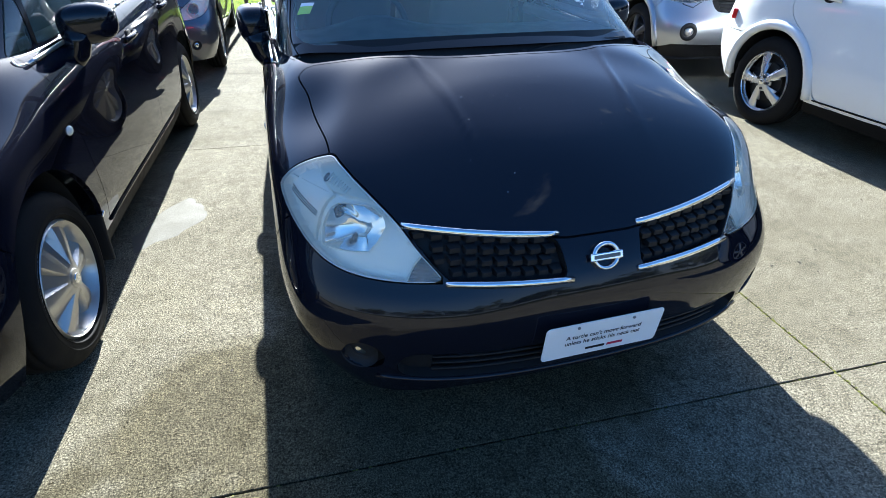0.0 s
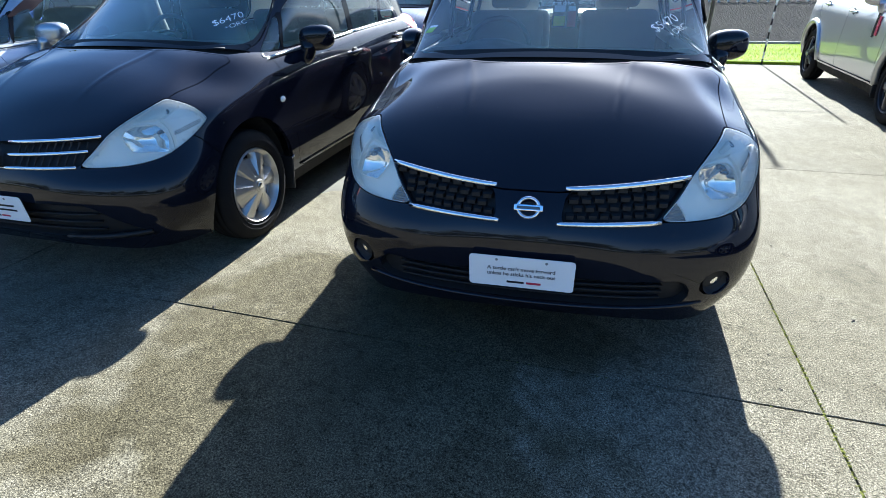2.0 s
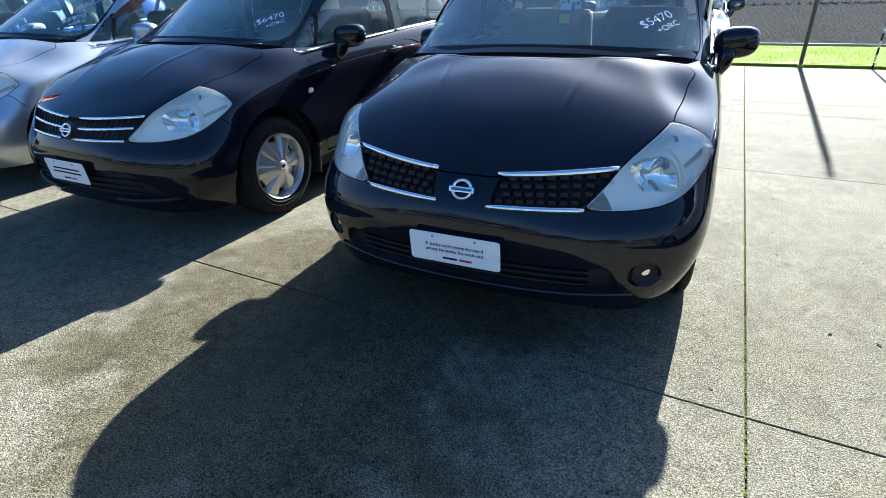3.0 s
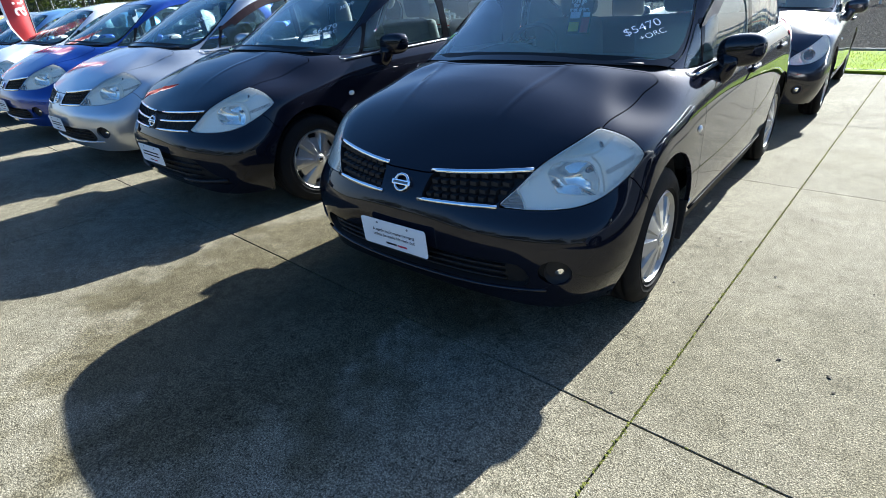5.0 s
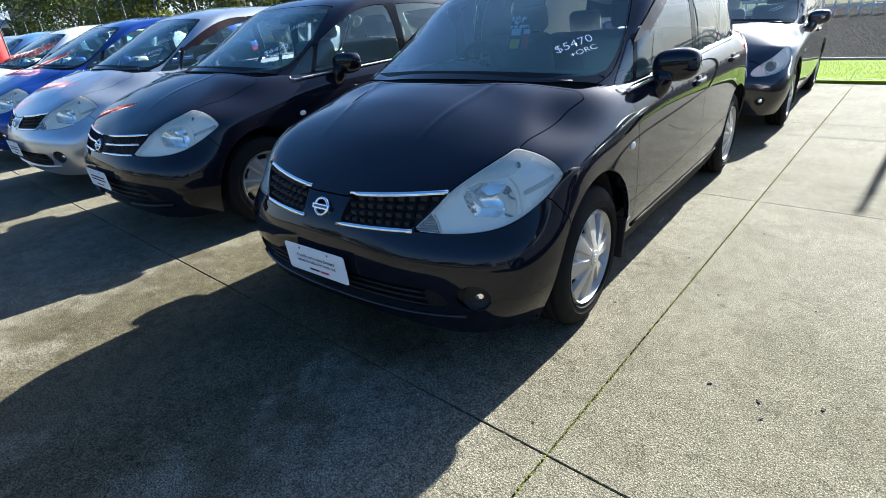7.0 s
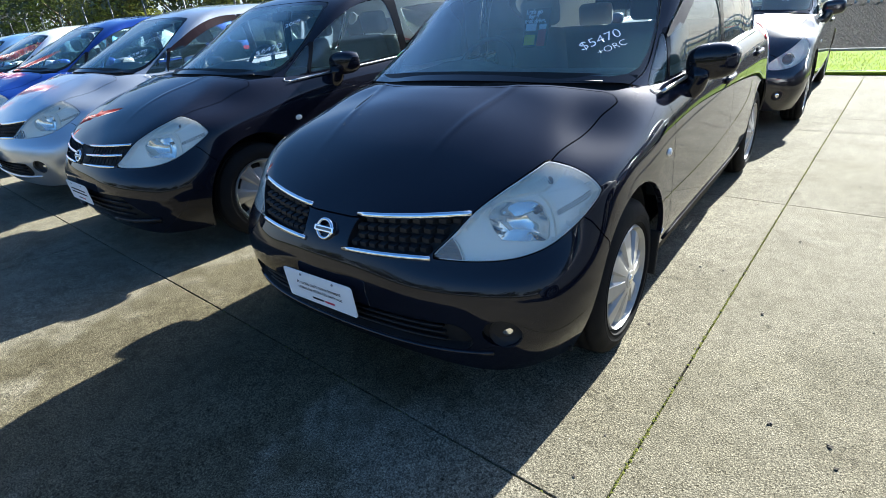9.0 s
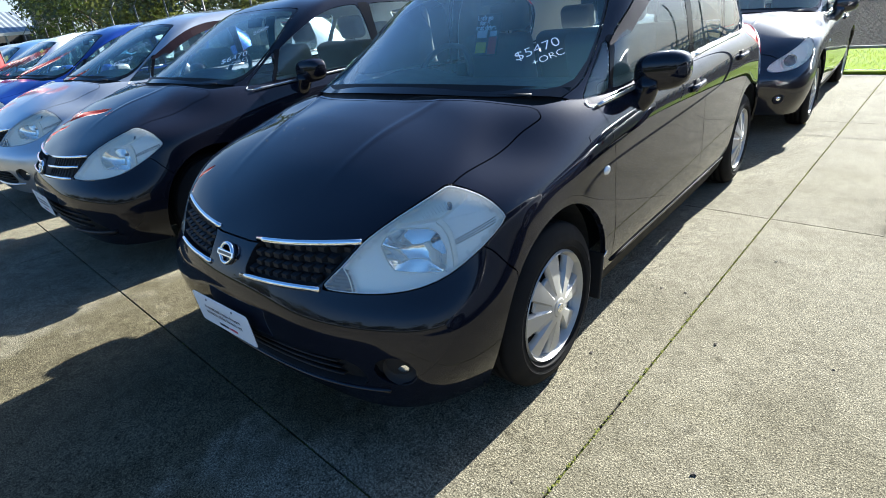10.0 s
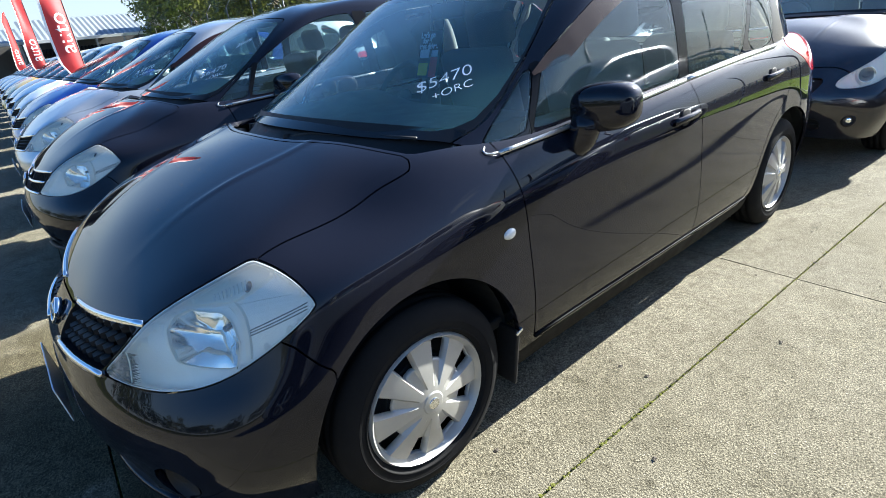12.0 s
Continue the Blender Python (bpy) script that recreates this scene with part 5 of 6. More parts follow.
def leafy(name, a, b, scale=8.0, through=0.5):
    """Leaves or blades that let light through."""
    n = Nodes(name)
    g = n.add("NewGeometry")
    col = n.ramp(g.outputs["Random Per Island"], (0.1, a), (0.9, b))
    d = n.add("BsdfDiffuse", Color=col)
    t = n.add("BsdfTranslucent", Color=n.mix(1.0, col, (1.0, 1.0, 0.6), "MULTIPLY"))
    m = n.add("MixShader", _0=through, _1=d.outputs[0], _2=t.outputs[0])
    gl = n.add("BsdfGlossy", Color=(1, 1, 1, 1), Roughness=0.45)
    return n.done(n.add("MixShader", _0=0.05, _1=m.outputs[0], _2=gl.outputs[0]))


M["concrete"], M["gravel"] = concrete(), gravel()


def mossy():
    n = Nodes("mossy_joint")
    v = n.add("NewGeometry").outputs["Position"]
    moss = n.ramp(n.noise(5.0, 6.0, 0.7, v), (0.44, (0.018, 0.017, 0.014)), (0.56, (0.085, 0.095, 0.02)), (0.7, (0.12, 0.115, 0.03)))
    grit = n.ramp(n.noise(160.0, 3.0, 0.8, v), (0.35, (0.4, 0.4, 0.4)), (0.65, (1.2, 1.2, 1.2)))
    return n.done(principled(n, Base_Color=n.mix(1.0, moss, grit, "MULTIPLY"), Roughness=0.95, Specular_IOR_Level=0.02))


M["joint"] = mossy()
M["turf"] = plain("turf", (0.12, 0.175, 0.012), 0.95, grain=0.4, scale=18, spec=0.02)
M["blade"] = leafy("grass_blades", (0.12, 0.19, 0.01), (0.23, 0.28, 0.025), through=0.6)
M["leaf_dark"] = leafy("dark_foliage", (0.020, 0.032, 0.010), (0.050, 0.068, 0.022), through=0.45)
M["leaf_light"] = leafy("light_foliage", (0.07, 0.085, 0.026), (0.14, 0.15, 0.055), through=0.5)
M["bark"] = plain("bark", (0.09, 0.07, 0.05), 0.95, grain=0.5, scale=14, bump=0.6)
M["rail_white"] = plain("white_painted_rail", (0.55, 0.55, 0.53), 0.6, grain=0.1, scale=9)
M["kerb"] = plain("kerb_concrete", (0.22, 0.215, 0.20), 0.85, grain=0.2, scale=20, spec=0.05)
M["flag_red"] = leafy("red_flag_cloth", (0.52, 0.020, 0.024), (0.54, 0.022, 0.027), through=0.5)
M["flag_white"] = plain("white_print", (0.80, 0.80, 0.80), 0.8)
M["roofing"] = plain("corrugated_roofing", (0.20, 0.225, 0.255), 0.5, 0.35, 0.1, 3)
M["shed"] = plain("weathered_cladding", (0.12, 0.118, 0.115), 0.8, grain=0.25, scale=4)
M["timber"] = plain("rack_timber", (0.18, 0.115, 0.065), 0.8, grain=0.3, scale=12)
M["brown_leaf"] = plain("dry_leaf", (0.03, 0.022, 0.014), 0.9, grain=0.4, scale=60)

SKEW = 2.75                        # the slabs lie turned against the row of cars, degrees


def rise(x):
    """The yard climbs a little along the row of cars."""
    return 0.055 * min(1.0, max(0.0, (0.5 - x) / 6.5))


def sheet(name, pts, material, label, thick=0.0, category="ground", lift=True):
    bm = bmesh.new()
    top = [bm.verts.new((x, y, z + (rise(x) if lift else 0))) for x, y, z in pts]
    bm.faces.new(top)
    if thick:
        low = [bm.verts.new((x, y, z - thick)) for x, y, z in pts]
        for k in range(len(pts)):
            bm.faces.new((top[k], low[k], low[(k + 1) % len(pts)], top[(k + 1) % len(pts)]))
    bmesh.ops.recalc_face_normals(bm, faces=bm.faces)
    me = bpy.data.meshes.new(name)
    bm.to_mesh(me)
    bm.free()
    me.materials.append(material)
    return tagged(new(name, me), label, category, "", "structure")


ground = sheet("ground", [(-900, -900, -.006), (900, -900, -.006), (900, 900, -.006), (-900, 900, -.006)], M["joint"], "mossy soil under and beyond the concrete yard", lift=False)

# kerb, grass strip and rail ballast behind the yard
EDGE = (9.05, -0.055)              # the far edge of the concrete: y at x = 0, and slope


def edge(x, d=0.0):
    return EDGE[0] + EDGE[1] * x - 0.45 + d


verge = sheet("grass_verge", [(-70, edge(-70), .022), (40, edge(40), .022), (40, edge(40, 2.75), .03), (-70, edge(-70, 2.75), .03)], M["turf"], "bright green grass verge beside the concrete yard", 0.06)
bed = sheet("ballast", [(-120, edge(-120, 2.9), .03), (120, edge(120, 2.9), .03), (120, 46, .25), (-120, 46, .25)], M["gravel"], "dark grey rail ballast behind the verge", 0.3)
bm = bmesh.new()
box(bm, (110, .10, .12), pose(-15, edge(-15, 2.82), .03, 0, 0, math.degrees(math.atan(EDGE[1]))), .02)
me = bpy.data.meshes.new("kerb")
bm.to_mesh(me)
bm.free()
me.materials.append(M["kerb"])
tagged(new("kerb", me), "pale concrete kerb between grass and ballast", "kerb", "", "structure")

rng = random.Random(4)
verts, faces = [], []
for _ in range(15000):
    x, d = rng.uniform(-9, 8), rng.uniform(0.0, 2.72)
    y, h, a, w = edge(x, d) + rng.uniform(-.02, .02), rng.uniform(.03, .085), rng.uniform(0, 6.28), rng.uniform(.004, .008)
    lx, ly = rng.uniform(-.04, .04), rng.uniform(-.04, .04)
    k = len(verts)
    z = .02 + rise(x)
    verts += [(x - w * math.cos(a), y - w * math.sin(a), z), (x + w * math.cos(a), y + w * math.sin(a), z), (x + lx, y + ly, z + h)]
    faces.append((k, k + 1, k + 2))
grass = new("grass", mesh_of("grass", verts, faces, smooth=False))
grass.data.materials.append(M["blade"])
tagged(grass, "short sunlit yellow-green grass on the verge", "grass", "", "stuff")


# ---- fence along the verge ----
def fence_post(m, h=2.85, arm=True):
    """A steel pipe post with its cranked arm on top."""
    post = thing("fence_post", m, "grey galvanised steel fence post with a cranked arm", "fence post", "fence posts")
    bm = bmesh.new()
    tube(bm, [(0, 0, -.02), (0, 0, h)], .030, 10)
    part("pipe", bm, M["dark_steel"], post, "", True)
    bm = bmesh.new()
    tube(bm, [(0, 0, h - .02), (0, .30, h + .36)], .022, 8)
    part("arm", bm, M["dark_steel"], post, "cranked arm", True)
    bm = bmesh.new()
    lathe(bm, [(.0301, .0), (.036, .0), (.036, .05), (.0301, .05)], 12, "z")
    part("collar", bm, M["steel"], post)
    return post


slope = math.degrees(math.atan(EDGE[1]))
first = fence_post(pose(2.21, edge(2.21, -.06), 0, 0, 0, slope))
for k in range(-15, 5):
    if k:
        x = 2.21 + 3.35 * k
        copy_thing(first, pose(x, edge(x, -.06), rise(x), 0, 0, slope))
bm = bmesh.new()
for x0, x1 in ((-13.0, 9.0),):
    step, hh = .075, 1.9
    n = int((x1 - x0 + hh) / step)
    for k in range(n):
        for s in (1, -1):
            xa = x0 - (hh if s > 0 else 0) + k * step
            xb = xa + s * hh
            pa, pb = max(x0, min(x1, xa)), max(x0, min(x1, xb))
            if abs(pa - pb) < .02:
                continue
            za, zb = (pa - xa) * s, (pb - xa) * s
            p, q = Vector((pa, edge(pa, -.09 + .002 * s), .06 + za + rise(pa))), Vector((pb, edge(pb, -.09 + .002 * s), .06 + zb + rise(pb)))
            tube(bm, [p, q], .0012, 3)
wire = part("chain_link", bm, M["steel"], None)
tagged(wire, "galvanised chain-link wire mesh between the fence posts", "fence mesh", "", "stuff")
for z, r in ((.07, .004), (1.0, .002), (1.93, .004), (2.95, .002), (3.06, .002), (3.18, .002)):
    bm = bmesh.new()
    off = -.06 + max(0, z - 2.85) * .83
    tube(bm, [(x, edge(x, off), z + rise(x)) for x in np.linspace(-48, 15, 20)], r, 4)
    tagged(part("fence_wire", bm, M["steel"], None), "thin taut steel fence wire", "wire", "fence wires")

# the striped marker post by the verge
marker = thing("marker_post", pose(3.13, 8.40, 0, 0, 0, 0), "thin post wrapped in black and white tape", "marker post")
for k in range(22):
    bm = bmesh.new()
    lathe(bm, [(.0001, 0), (.014, 0), (.014, .1), (.0001, .1)], 8, "z")
    bmesh.ops.translate(bm, verts=bm.verts, vec=(0, 0, k * .1 - .01 if k == 0 else k * .1))
    part("tape_band", bm, M["ink"] if k % 2 == 0 else M["rail_white"], marker)

# white barrier far across the ballast
for x0 in np.arange(-24, 40, 4.0):
    seg = thing("white_barrier", pose(x0, 29.5 + .0 * x0, .15), "white painted barrier section with upright posts", "barrier", "white barrier sections")
    for z in (.35, .75, 1.1):
        bm = bmesh.new()
        box(bm, (3.96, .06, .12), pose(2, 0, z))
        part("rail", bm, M["rail_white"], seg)
    for k in range(9):
        bm = bmesh.new()
        box(bm, (.09, .08, 1.3), pose(.22 + k * .44, .07, .62))
        part("upright", bm, M["rail_white"], seg)


# overhead line beyond the ballast
for x0 in (-38.0, -6.0, 26.0):
    pole = thing("power_pole", pose(x0, 25.5, 0), "grey weathered power pole with a crossarm", "power pole", "power poles")
    bm = bmesh.new()
    tube(bm, [(0, 0, -.1), (0, 0, 9.0)], .15, 10, .10)
    part("shaft", bm, M["shed"], pole, "", True)
    bm = bmesh.new()
    box(bm, (.12, 2.4, .14), pose(0, 0, 8.4), .01)
    part("crossarm", bm, M["timber"], pole)
    for k in range(4):
        bm = bmesh.new()
        lathe(bm, [(.0001, .16), (.04, .14), (.05, .06), (.03, 0)], 10, "z")
        bmesh.ops.translate(bm, verts=bm.verts, vec=(0, -1.05 + k * .7, 8.47))
        part("insulator", bm, M["rail_white"], pole)
for k in range(4):
    bm = bmesh.new()
    pts = []
    for a, b in ((-70, -38), (-38, -6), (-6, 26), (26, 58)):
        pts += [(a + (b - a) * t, 25.5 - 1.05 + k * .7, 8.6 - 2.4 * t * (1 - t)) for t in np.linspace(0, 1, 10, endpoint=False)]
    tube(bm, pts, .012, 4)
    tagged(part("power_line", bm, M["dark_steel"], None), "thin dark overhead power line", "cable", "power lines")


# ---- writing on the glass ----
from mathutils.bvhtree import BVHTree


def writing(car, body, centre, along, size, lift=.003, thick=-.0007, mat="chalk", normal=(.08, -.56, .82)):
    me = text_mesh(body, size, .2, thick)
    ob = part_mesh("written_price", me, M[mat], car, "white marker writing")
    n = Vector(normal).normalized()
    b = Vector(along)
    b = (b - n * b.dot(n)).normalized()
    u = n.cross(b)
    spot = Matrix.Translation(Vector(centre) + n * lift) @ Matrix((b, u, n)).transposed().to_4x4()
    ob.matrix_local = spot
    if car.name.startswith("car"):
        lay(car, ob, n, spot)
    return ob


def lay(car, ob, n, spot, lift=.0012):
    """Bends flat writing onto the windscreen."""
    glass = [o for o in car.children if o.name.startswith("windscreen")][0].data
    tree = BVHTree.FromPolygons([v.co for v in glass.vertices], [tuple(p.vertices) for p in glass.polygons])
    back = spot.inverted()
    for v in ob.data.vertices:
        p = spot @ v.co
        hit = tree.ray_cast(p + n * .2, -n)
        if hit[0] is not None:
            v.co = back @ (hit[0] + n * lift)


def price(car, words, year=""):
    writing(car, words, (.500, 1.165, 1.133), (.096, .116, .044), .074)
    writing(car, "+ORC", (.560, 1.145, 1.106), (.085, .115, .040), .050)
    if year:
        writing(car, year, (.475, 1.43, 1.262), (.088, .11, .05), .06)


def scrawl(car, centre, along, lines, seed, normal=(.08, -.56, .82)):
    """Marker lines too small to read: short white dashes on the glass."""
    r = random.Random(seed)
    n = Vector(normal).normalized()
    b = Vector(along)
    b = (b - n * b.dot(n)).normalized()
    spot = Matrix.Translation(Vector(centre)) @ Matrix((b, n.cross(b), n)).transposed().to_4x4()
    for k, length in enumerate(lines):
        bm = bmesh.new()
        x = -length / 2
        while x < length / 2:
            w = r.uniform(.010, .026)
            bmesh.ops.create_grid(bm, x_segments=2, y_segments=1, size=.5, matrix=pose(x + w / 2, -.026 * k + r.uniform(-.002, .002), 0, 0, 0, r.uniform(-8, 8)) @ Matrix.Diagonal((w, .006, 1, 1)))
            x += w + r.uniform(.004, .012)
        ob = part("marker_line", bm, M["chalk"], car, "small white marker line")
        ob.matrix_local = spot
        lay(car, ob, n, spot)


def test_card(car):
    card = new("display_card")
    card.parent = car
    card.matrix_local = pose(.035, 1.505, 1.175, 70, 0, 0)
    bm = bmesh.new()
    box(bm, (.135, .19, .002), Matrix(), .0006, 1)
    part("card_board", bm, M["card"], card, "black display card")
    for k, w in enumerate(("Let's go", "for a", "test drive.")):
        ob = part_mesh("lettering", text_mesh(w, .029, 0.0, .0016), M["chalk"], card)
        ob.location = (-.022 if k < 2 else -.01, .078 - k * .022, .0022)
    for x, y, w, h, mat in ((-.03, -.058, .06, .05, "yellow_card"), (.035, -.05, .045, .08, "red_card"), (-.03, .005, .06, .035, "plate"), (.035, .005, .04, .025, "plate")):
        bm = bmesh.new()
        box(bm, (w, h, .001), pose(x, y, .0018))
        part("print_block", bm, M[mat], card)


def sticker(car):
    n = Vector((-.30, -.42, .85)).normalized()
    b = Vector((.81, -.45, 0))
    b = (b - n * b.dot(n)).normalized()
    for up, h, mat in ((0, .042, "green_card"), (.030, .018, "plate")):
        bm = bmesh.new()
        bmesh.ops.create_grid(bm, x_segments=4, y_segments=4, size=.5, matrix=Matrix.Diagonal((.055, h, 1, 1)))
        ob = part("label_sticker", bm, M[mat], car, "small green and white label" if mat == "green_card" else "")
        u = n.cross(b)
        spot = Matrix.Translation(Vector((-.640, 1.200, 1.098)) + u * up) @ Matrix((b, u, n)).transposed().to_4x4()
        ob.matrix_local = spot
        lay(car, ob, n, spot)


def slogan(car):
    """Real words on the plate in place of its plain bars."""
    pl = [o for o in car.children if o.name.startswith("number_plate")][0]
    for o in list(pl.children):
        if o.name.startswith("lettering"):
            bpy.data.objects.remove(o)
    for body, yy in (("A turtle can't move forward", .014), ("unless he sticks his neck out", -.008)):
        ob = part_mesh("lettering", text_mesh(body, .0205, 0.0, .0004), M["ink"], pl)
        ob.location = (0, yy, .0022)


# ---- the cars ----
main_car = build_car("mesh", "black", "eight", pose(0, 0, 0), "glossy black five-door hatchback with a price on the windscreen")
second = build_car("bars", "black", "six", pose(-2.40, .085, rise(-2.4), 0, 0, -2.4), "glossy black hatchback with a chrome-barred grille")
estate = build_car("estate", "graphite", "seven", pose(.17, 4.60, 0, 0, 0, 0), "dark grey hatchback parked nose to tail behind another")
suv = build_car("suv", "silver", "five", pose(3.86, 3.46, 0, 0, 0, -4.6), "silver off-road wagon with dark wheels")
suv.scale = (1.06, 1.05, 1.10)
white_suv = copy_thing(suv, pose(3.77, -1.18, 0, 0, 0, 0))
tagged(white_suv, "white off-road wagon with bright five-spoke wheels")
repaint(white_suv, "silver", "white")
grey = copy_thing(estate, pose(-2.14, 4.62, rise(-2.1), 0, 0, 0))
tagged(grey, "blue-grey metallic hatchback parked behind the black one")
repaint(grey, "graphite", "grey")
door = [o for o in suv.children if o.name.startswith("front_door")][1]
for y, w, mat in ((1.44, .035, "ink"), (1.375, .055, "ink_red")):
    bm = bmesh.new()
    for z in ((.66, .70, .74, .78, .82) if mat == "ink" else (.68, .72, .76, .80)):
        box(bm, (.004, w, .046), pose(-.846 + .06 * max(0, z - .72), y, z + .023))
    part("door_sticker", bm, M[mat], door, "black and red door sticker")
bm = bmesh.new()
box(bm, (.03, .035, .07), pose(-.80, 3.80, .70, 0, 0, 25), .008)
part("bumper_reflector", bm, M["red_lens"], white_suv, "small red bumper reflector")
for o in suv.children_recursive:
    if o.name.startswith("wheel_cover"):
        for sl in o.material_slots:
            sl.link = "OBJECT"
            sl.material = M["dark_alloy"]

ROW = [("silver", -4.47, .14, -1.5, "silver metallic hatchback with hazed headlights"), ("blue", -6.58, .22, -1.0, "deep blue hatchback under a red flag"),
       ("white", -8.70, .30, -1.5, "white hatchback in the row"), ("sky_blue", -10.9, .34, -1.0, "light blue hatchback in the row"), ("silver", -13.0, .4, 0, "silver hatchback far along the row"),
       ("yellow", -15.1, .4, 0, "yellow hatchback far along the row"), ("red", -17.2, .5, 0, "red hatchback far along the row"), ("sky_blue", -19.4, .5, 0, "light blue hatchback far along the row"),
       ("silver", -21.6, .5, 0, "silver hatchback far along the row"), ("blue", -23.8, .6, 0, "deep blue hatchback far along the row"), ("sky_blue", -26.0, .6, 0, "light blue hatchback far along the row"),
       ("silver", -28.2, .6, 0, "silver hatchback far along the row"), ("blue", -30.4, .6, 0, "deep blue hatchback far along the row")]
row_cars = []
far_car = None
for colour, x, y, yaw, words in ROW:
    if x > -7:
        o = copy_thing(main_car, pose(x, y, rise(x), 0, 0, yaw))
    elif far_car is None:
        far_car = o = build_car("mesh", colour, "eight", pose(x, y, rise(x), 0, 0, yaw), words, coarse=True)
    else:
        o = copy_thing(far_car, pose(x, y, rise(x), 0, 0, yaw))
    tagged(o, words)
    for q in [q for q in o.children_recursive if q.name.startswith("wind_deflector")]:
        if colour != "silver" or x < -5:
            bpy.data.objects.remove(q)
    repaint(o, "black" if x > -7 else ROW[2][0], colour)
    row_cars.append(o)
slogan(main_car)
price(main_car, "$5470")
test_card(main_car)
sticker(main_car)
price(second, "$6470", "2009")
price(row_cars[0], "$5970")
scrawl(row_cars[0], (.46, 1.37, 1.225), (.092, .112, .046), (.15, .19, .21), 4)
scrawl(estate, (.500, 1.165, 1.133), (.096, .116, .044), (.18, .12), 6)


# ---- beads of water left on the bonnet ----
bonnet = [o for o in main_car.children if o.name.startswith("bonnet")][0]
# white haze in the bead colour stands in for sun glints
M["water"] = clear("water_bead", (0.97, 0.98, 0.99), (0.9, 0.9, 0.9), 0.18, 0.0, 1.33)
rw = random.Random(12)
pool = [v.co for v in bonnet.data.vertices if v.co.z > .74]
verts, faces = [], []
for _ in range(75):
    p = rw.choice(pool) + Vector((rw.uniform(-.02, .02), rw.uniform(-.02, .02), 0))
    if p.x > .15 and rw.random() < .7:
        continue
    near = min(pool, key=lambda q: (q.x - p.x) ** 2 + (q.y - p.y) ** 2)
    r = rw.uniform(.0015, .0036)
    base = len(verts)
    verts.append((p.x, p.y, near.z + r * .7))
    for ring, hh in ((.6, .5), (1.0, -.3)):
        verts += [(p.x + r * ring * math.cos(a * math.pi / 4), p.y + r * ring * math.sin(a * math.pi / 4), near.z + r * hh) for a in range(8)]
    for a in range(8):
        faces.append((base, base + 1 + a, base + 1 + (a + 1) % 8))
        faces.append((base + 1 + a, base + 9 + a, base + 9 + (a + 1) % 8, base + 1 + (a + 1) % 8))
drops = new("water_beads", mesh_of("water_beads", verts, faces))
drops.data.materials.append(M["water"])
tagged(drops, "tiny beads of water on the black bonnet, whitened for sun glint", "water", "", "stuff")


# ---- trees, shed and flags beyond the row ----
def tree(x, y, h, spread, seed, mat, label):
    r = random.Random(seed)
    t = thing("tree", pose(x, y, 0), label, "tree", "trees beyond the fence")
    bm = bmesh.new()
    tube(bm, [(0, 0, -.1), (.08, .05, h * .25), (r.uniform(-.3, .3), r.uniform(-.3, .3), h * .6)], .16, 9, .06)
    ends = []
    for k in range(9):
        a, z0 = r.uniform(0, 6.28), h * r.uniform(.2, .55)
        e = Vector((spread * .6 * math.cos(a), spread * .6 * math.sin(a), z0 + h * r.uniform(.12, .35)))
        tube(bm, [(0.05, 0.03, z0), e * .5 + Vector((0, 0, z0 * .5 + .1)), e], .06, 6, .015)
        ends.append(e)
    part("trunk", bm, M["bark"], t, "brown trunk with limbs", True)
    vs, fs = [], []
    for _ in range(64 if seed < 20 else 40):
        a, rr = r.uniform(0, 6.28), spread * math.sqrt(r.random())
        c = Vector((rr * math.cos(a), rr * math.sin(a), h * r.uniform(.30, .92) * (1 - .30 * (rr / spread) ** 2)))
        cr = spread * r.uniform(.18, .34)
        for _ in range(120):
            d = Vector((r.gauss(0, 1), r.gauss(0, 1), r.gauss(0, .8))).normalized() * cr * r.random() ** .45
            p, s = c + d, r.uniform(.07, .15)
            u = Vector((r.gauss(0, 1), r.gauss(0, 1), r.gauss(0, 1))).normalized()
            v = u.orthogonal().normalized()
            k = len(vs)
            vs += [p - u * s, p + v * s * .6, p + u * s, p - v * s * .6]
            fs.append((k, k + 1, k + 2, k + 3))
    part_mesh("crown", mesh_of("crown", vs, fs, smooth=False), mat, t, "leafy crown")
    return t


tree(-40, 13.5, 9.5, 3.6, 1, M["leaf_dark"], "dark green leafy tree behind the fence")
tree(-34.5, 14.5, 7.0, 3.0, 2, M["leaf_light"], "pale olive-green bushy tree behind the fence")
tree(-30, 15.5, 9.8, 3.6, 3, M["leaf_dark"], "dark green leafy tree behind the fence")
tree(-25, 17, 8.4, 3.4, 4, M["leaf_light"], "pale olive-green bushy tree behind the fence")
tree(-20, 18, 9.6, 3.6, 5, M["leaf_dark"], "dark green leafy tree behind the fence")
tree(-46, 15, 8.2, 3.6, 6, M["leaf_dark"], "dark green leafy tree behind the fence")
tree(-14, 20, 8.6, 3.5, 7, M["leaf_dark"], "dark green leafy tree behind the fence")


# unseen trees added behind the walk, to darken the horizon the paint mirrors
behind = [(-42 + 4.6 * k, -33 - 5 * math.sin(k * 1.7), 6.5 + 1.8 * math.sin(k * 2.3)) for k in range(17)] + [(35 + 3 * math.sin(k * 1.3), -26 + 5.0 * k, 6.5 + 1.5 * math.sin(k * 2.1)) for k in range(8)]
for k, (x, y, h) in enumerate(behind):
    tree(x, y, h, 3.9, 20 + k, M["leaf_dark" if k % 3 else "leaf_light"], "dark green leafy tree, added unseen for reflections" if k % 3 else "pale olive-green tree, added unseen for reflections")


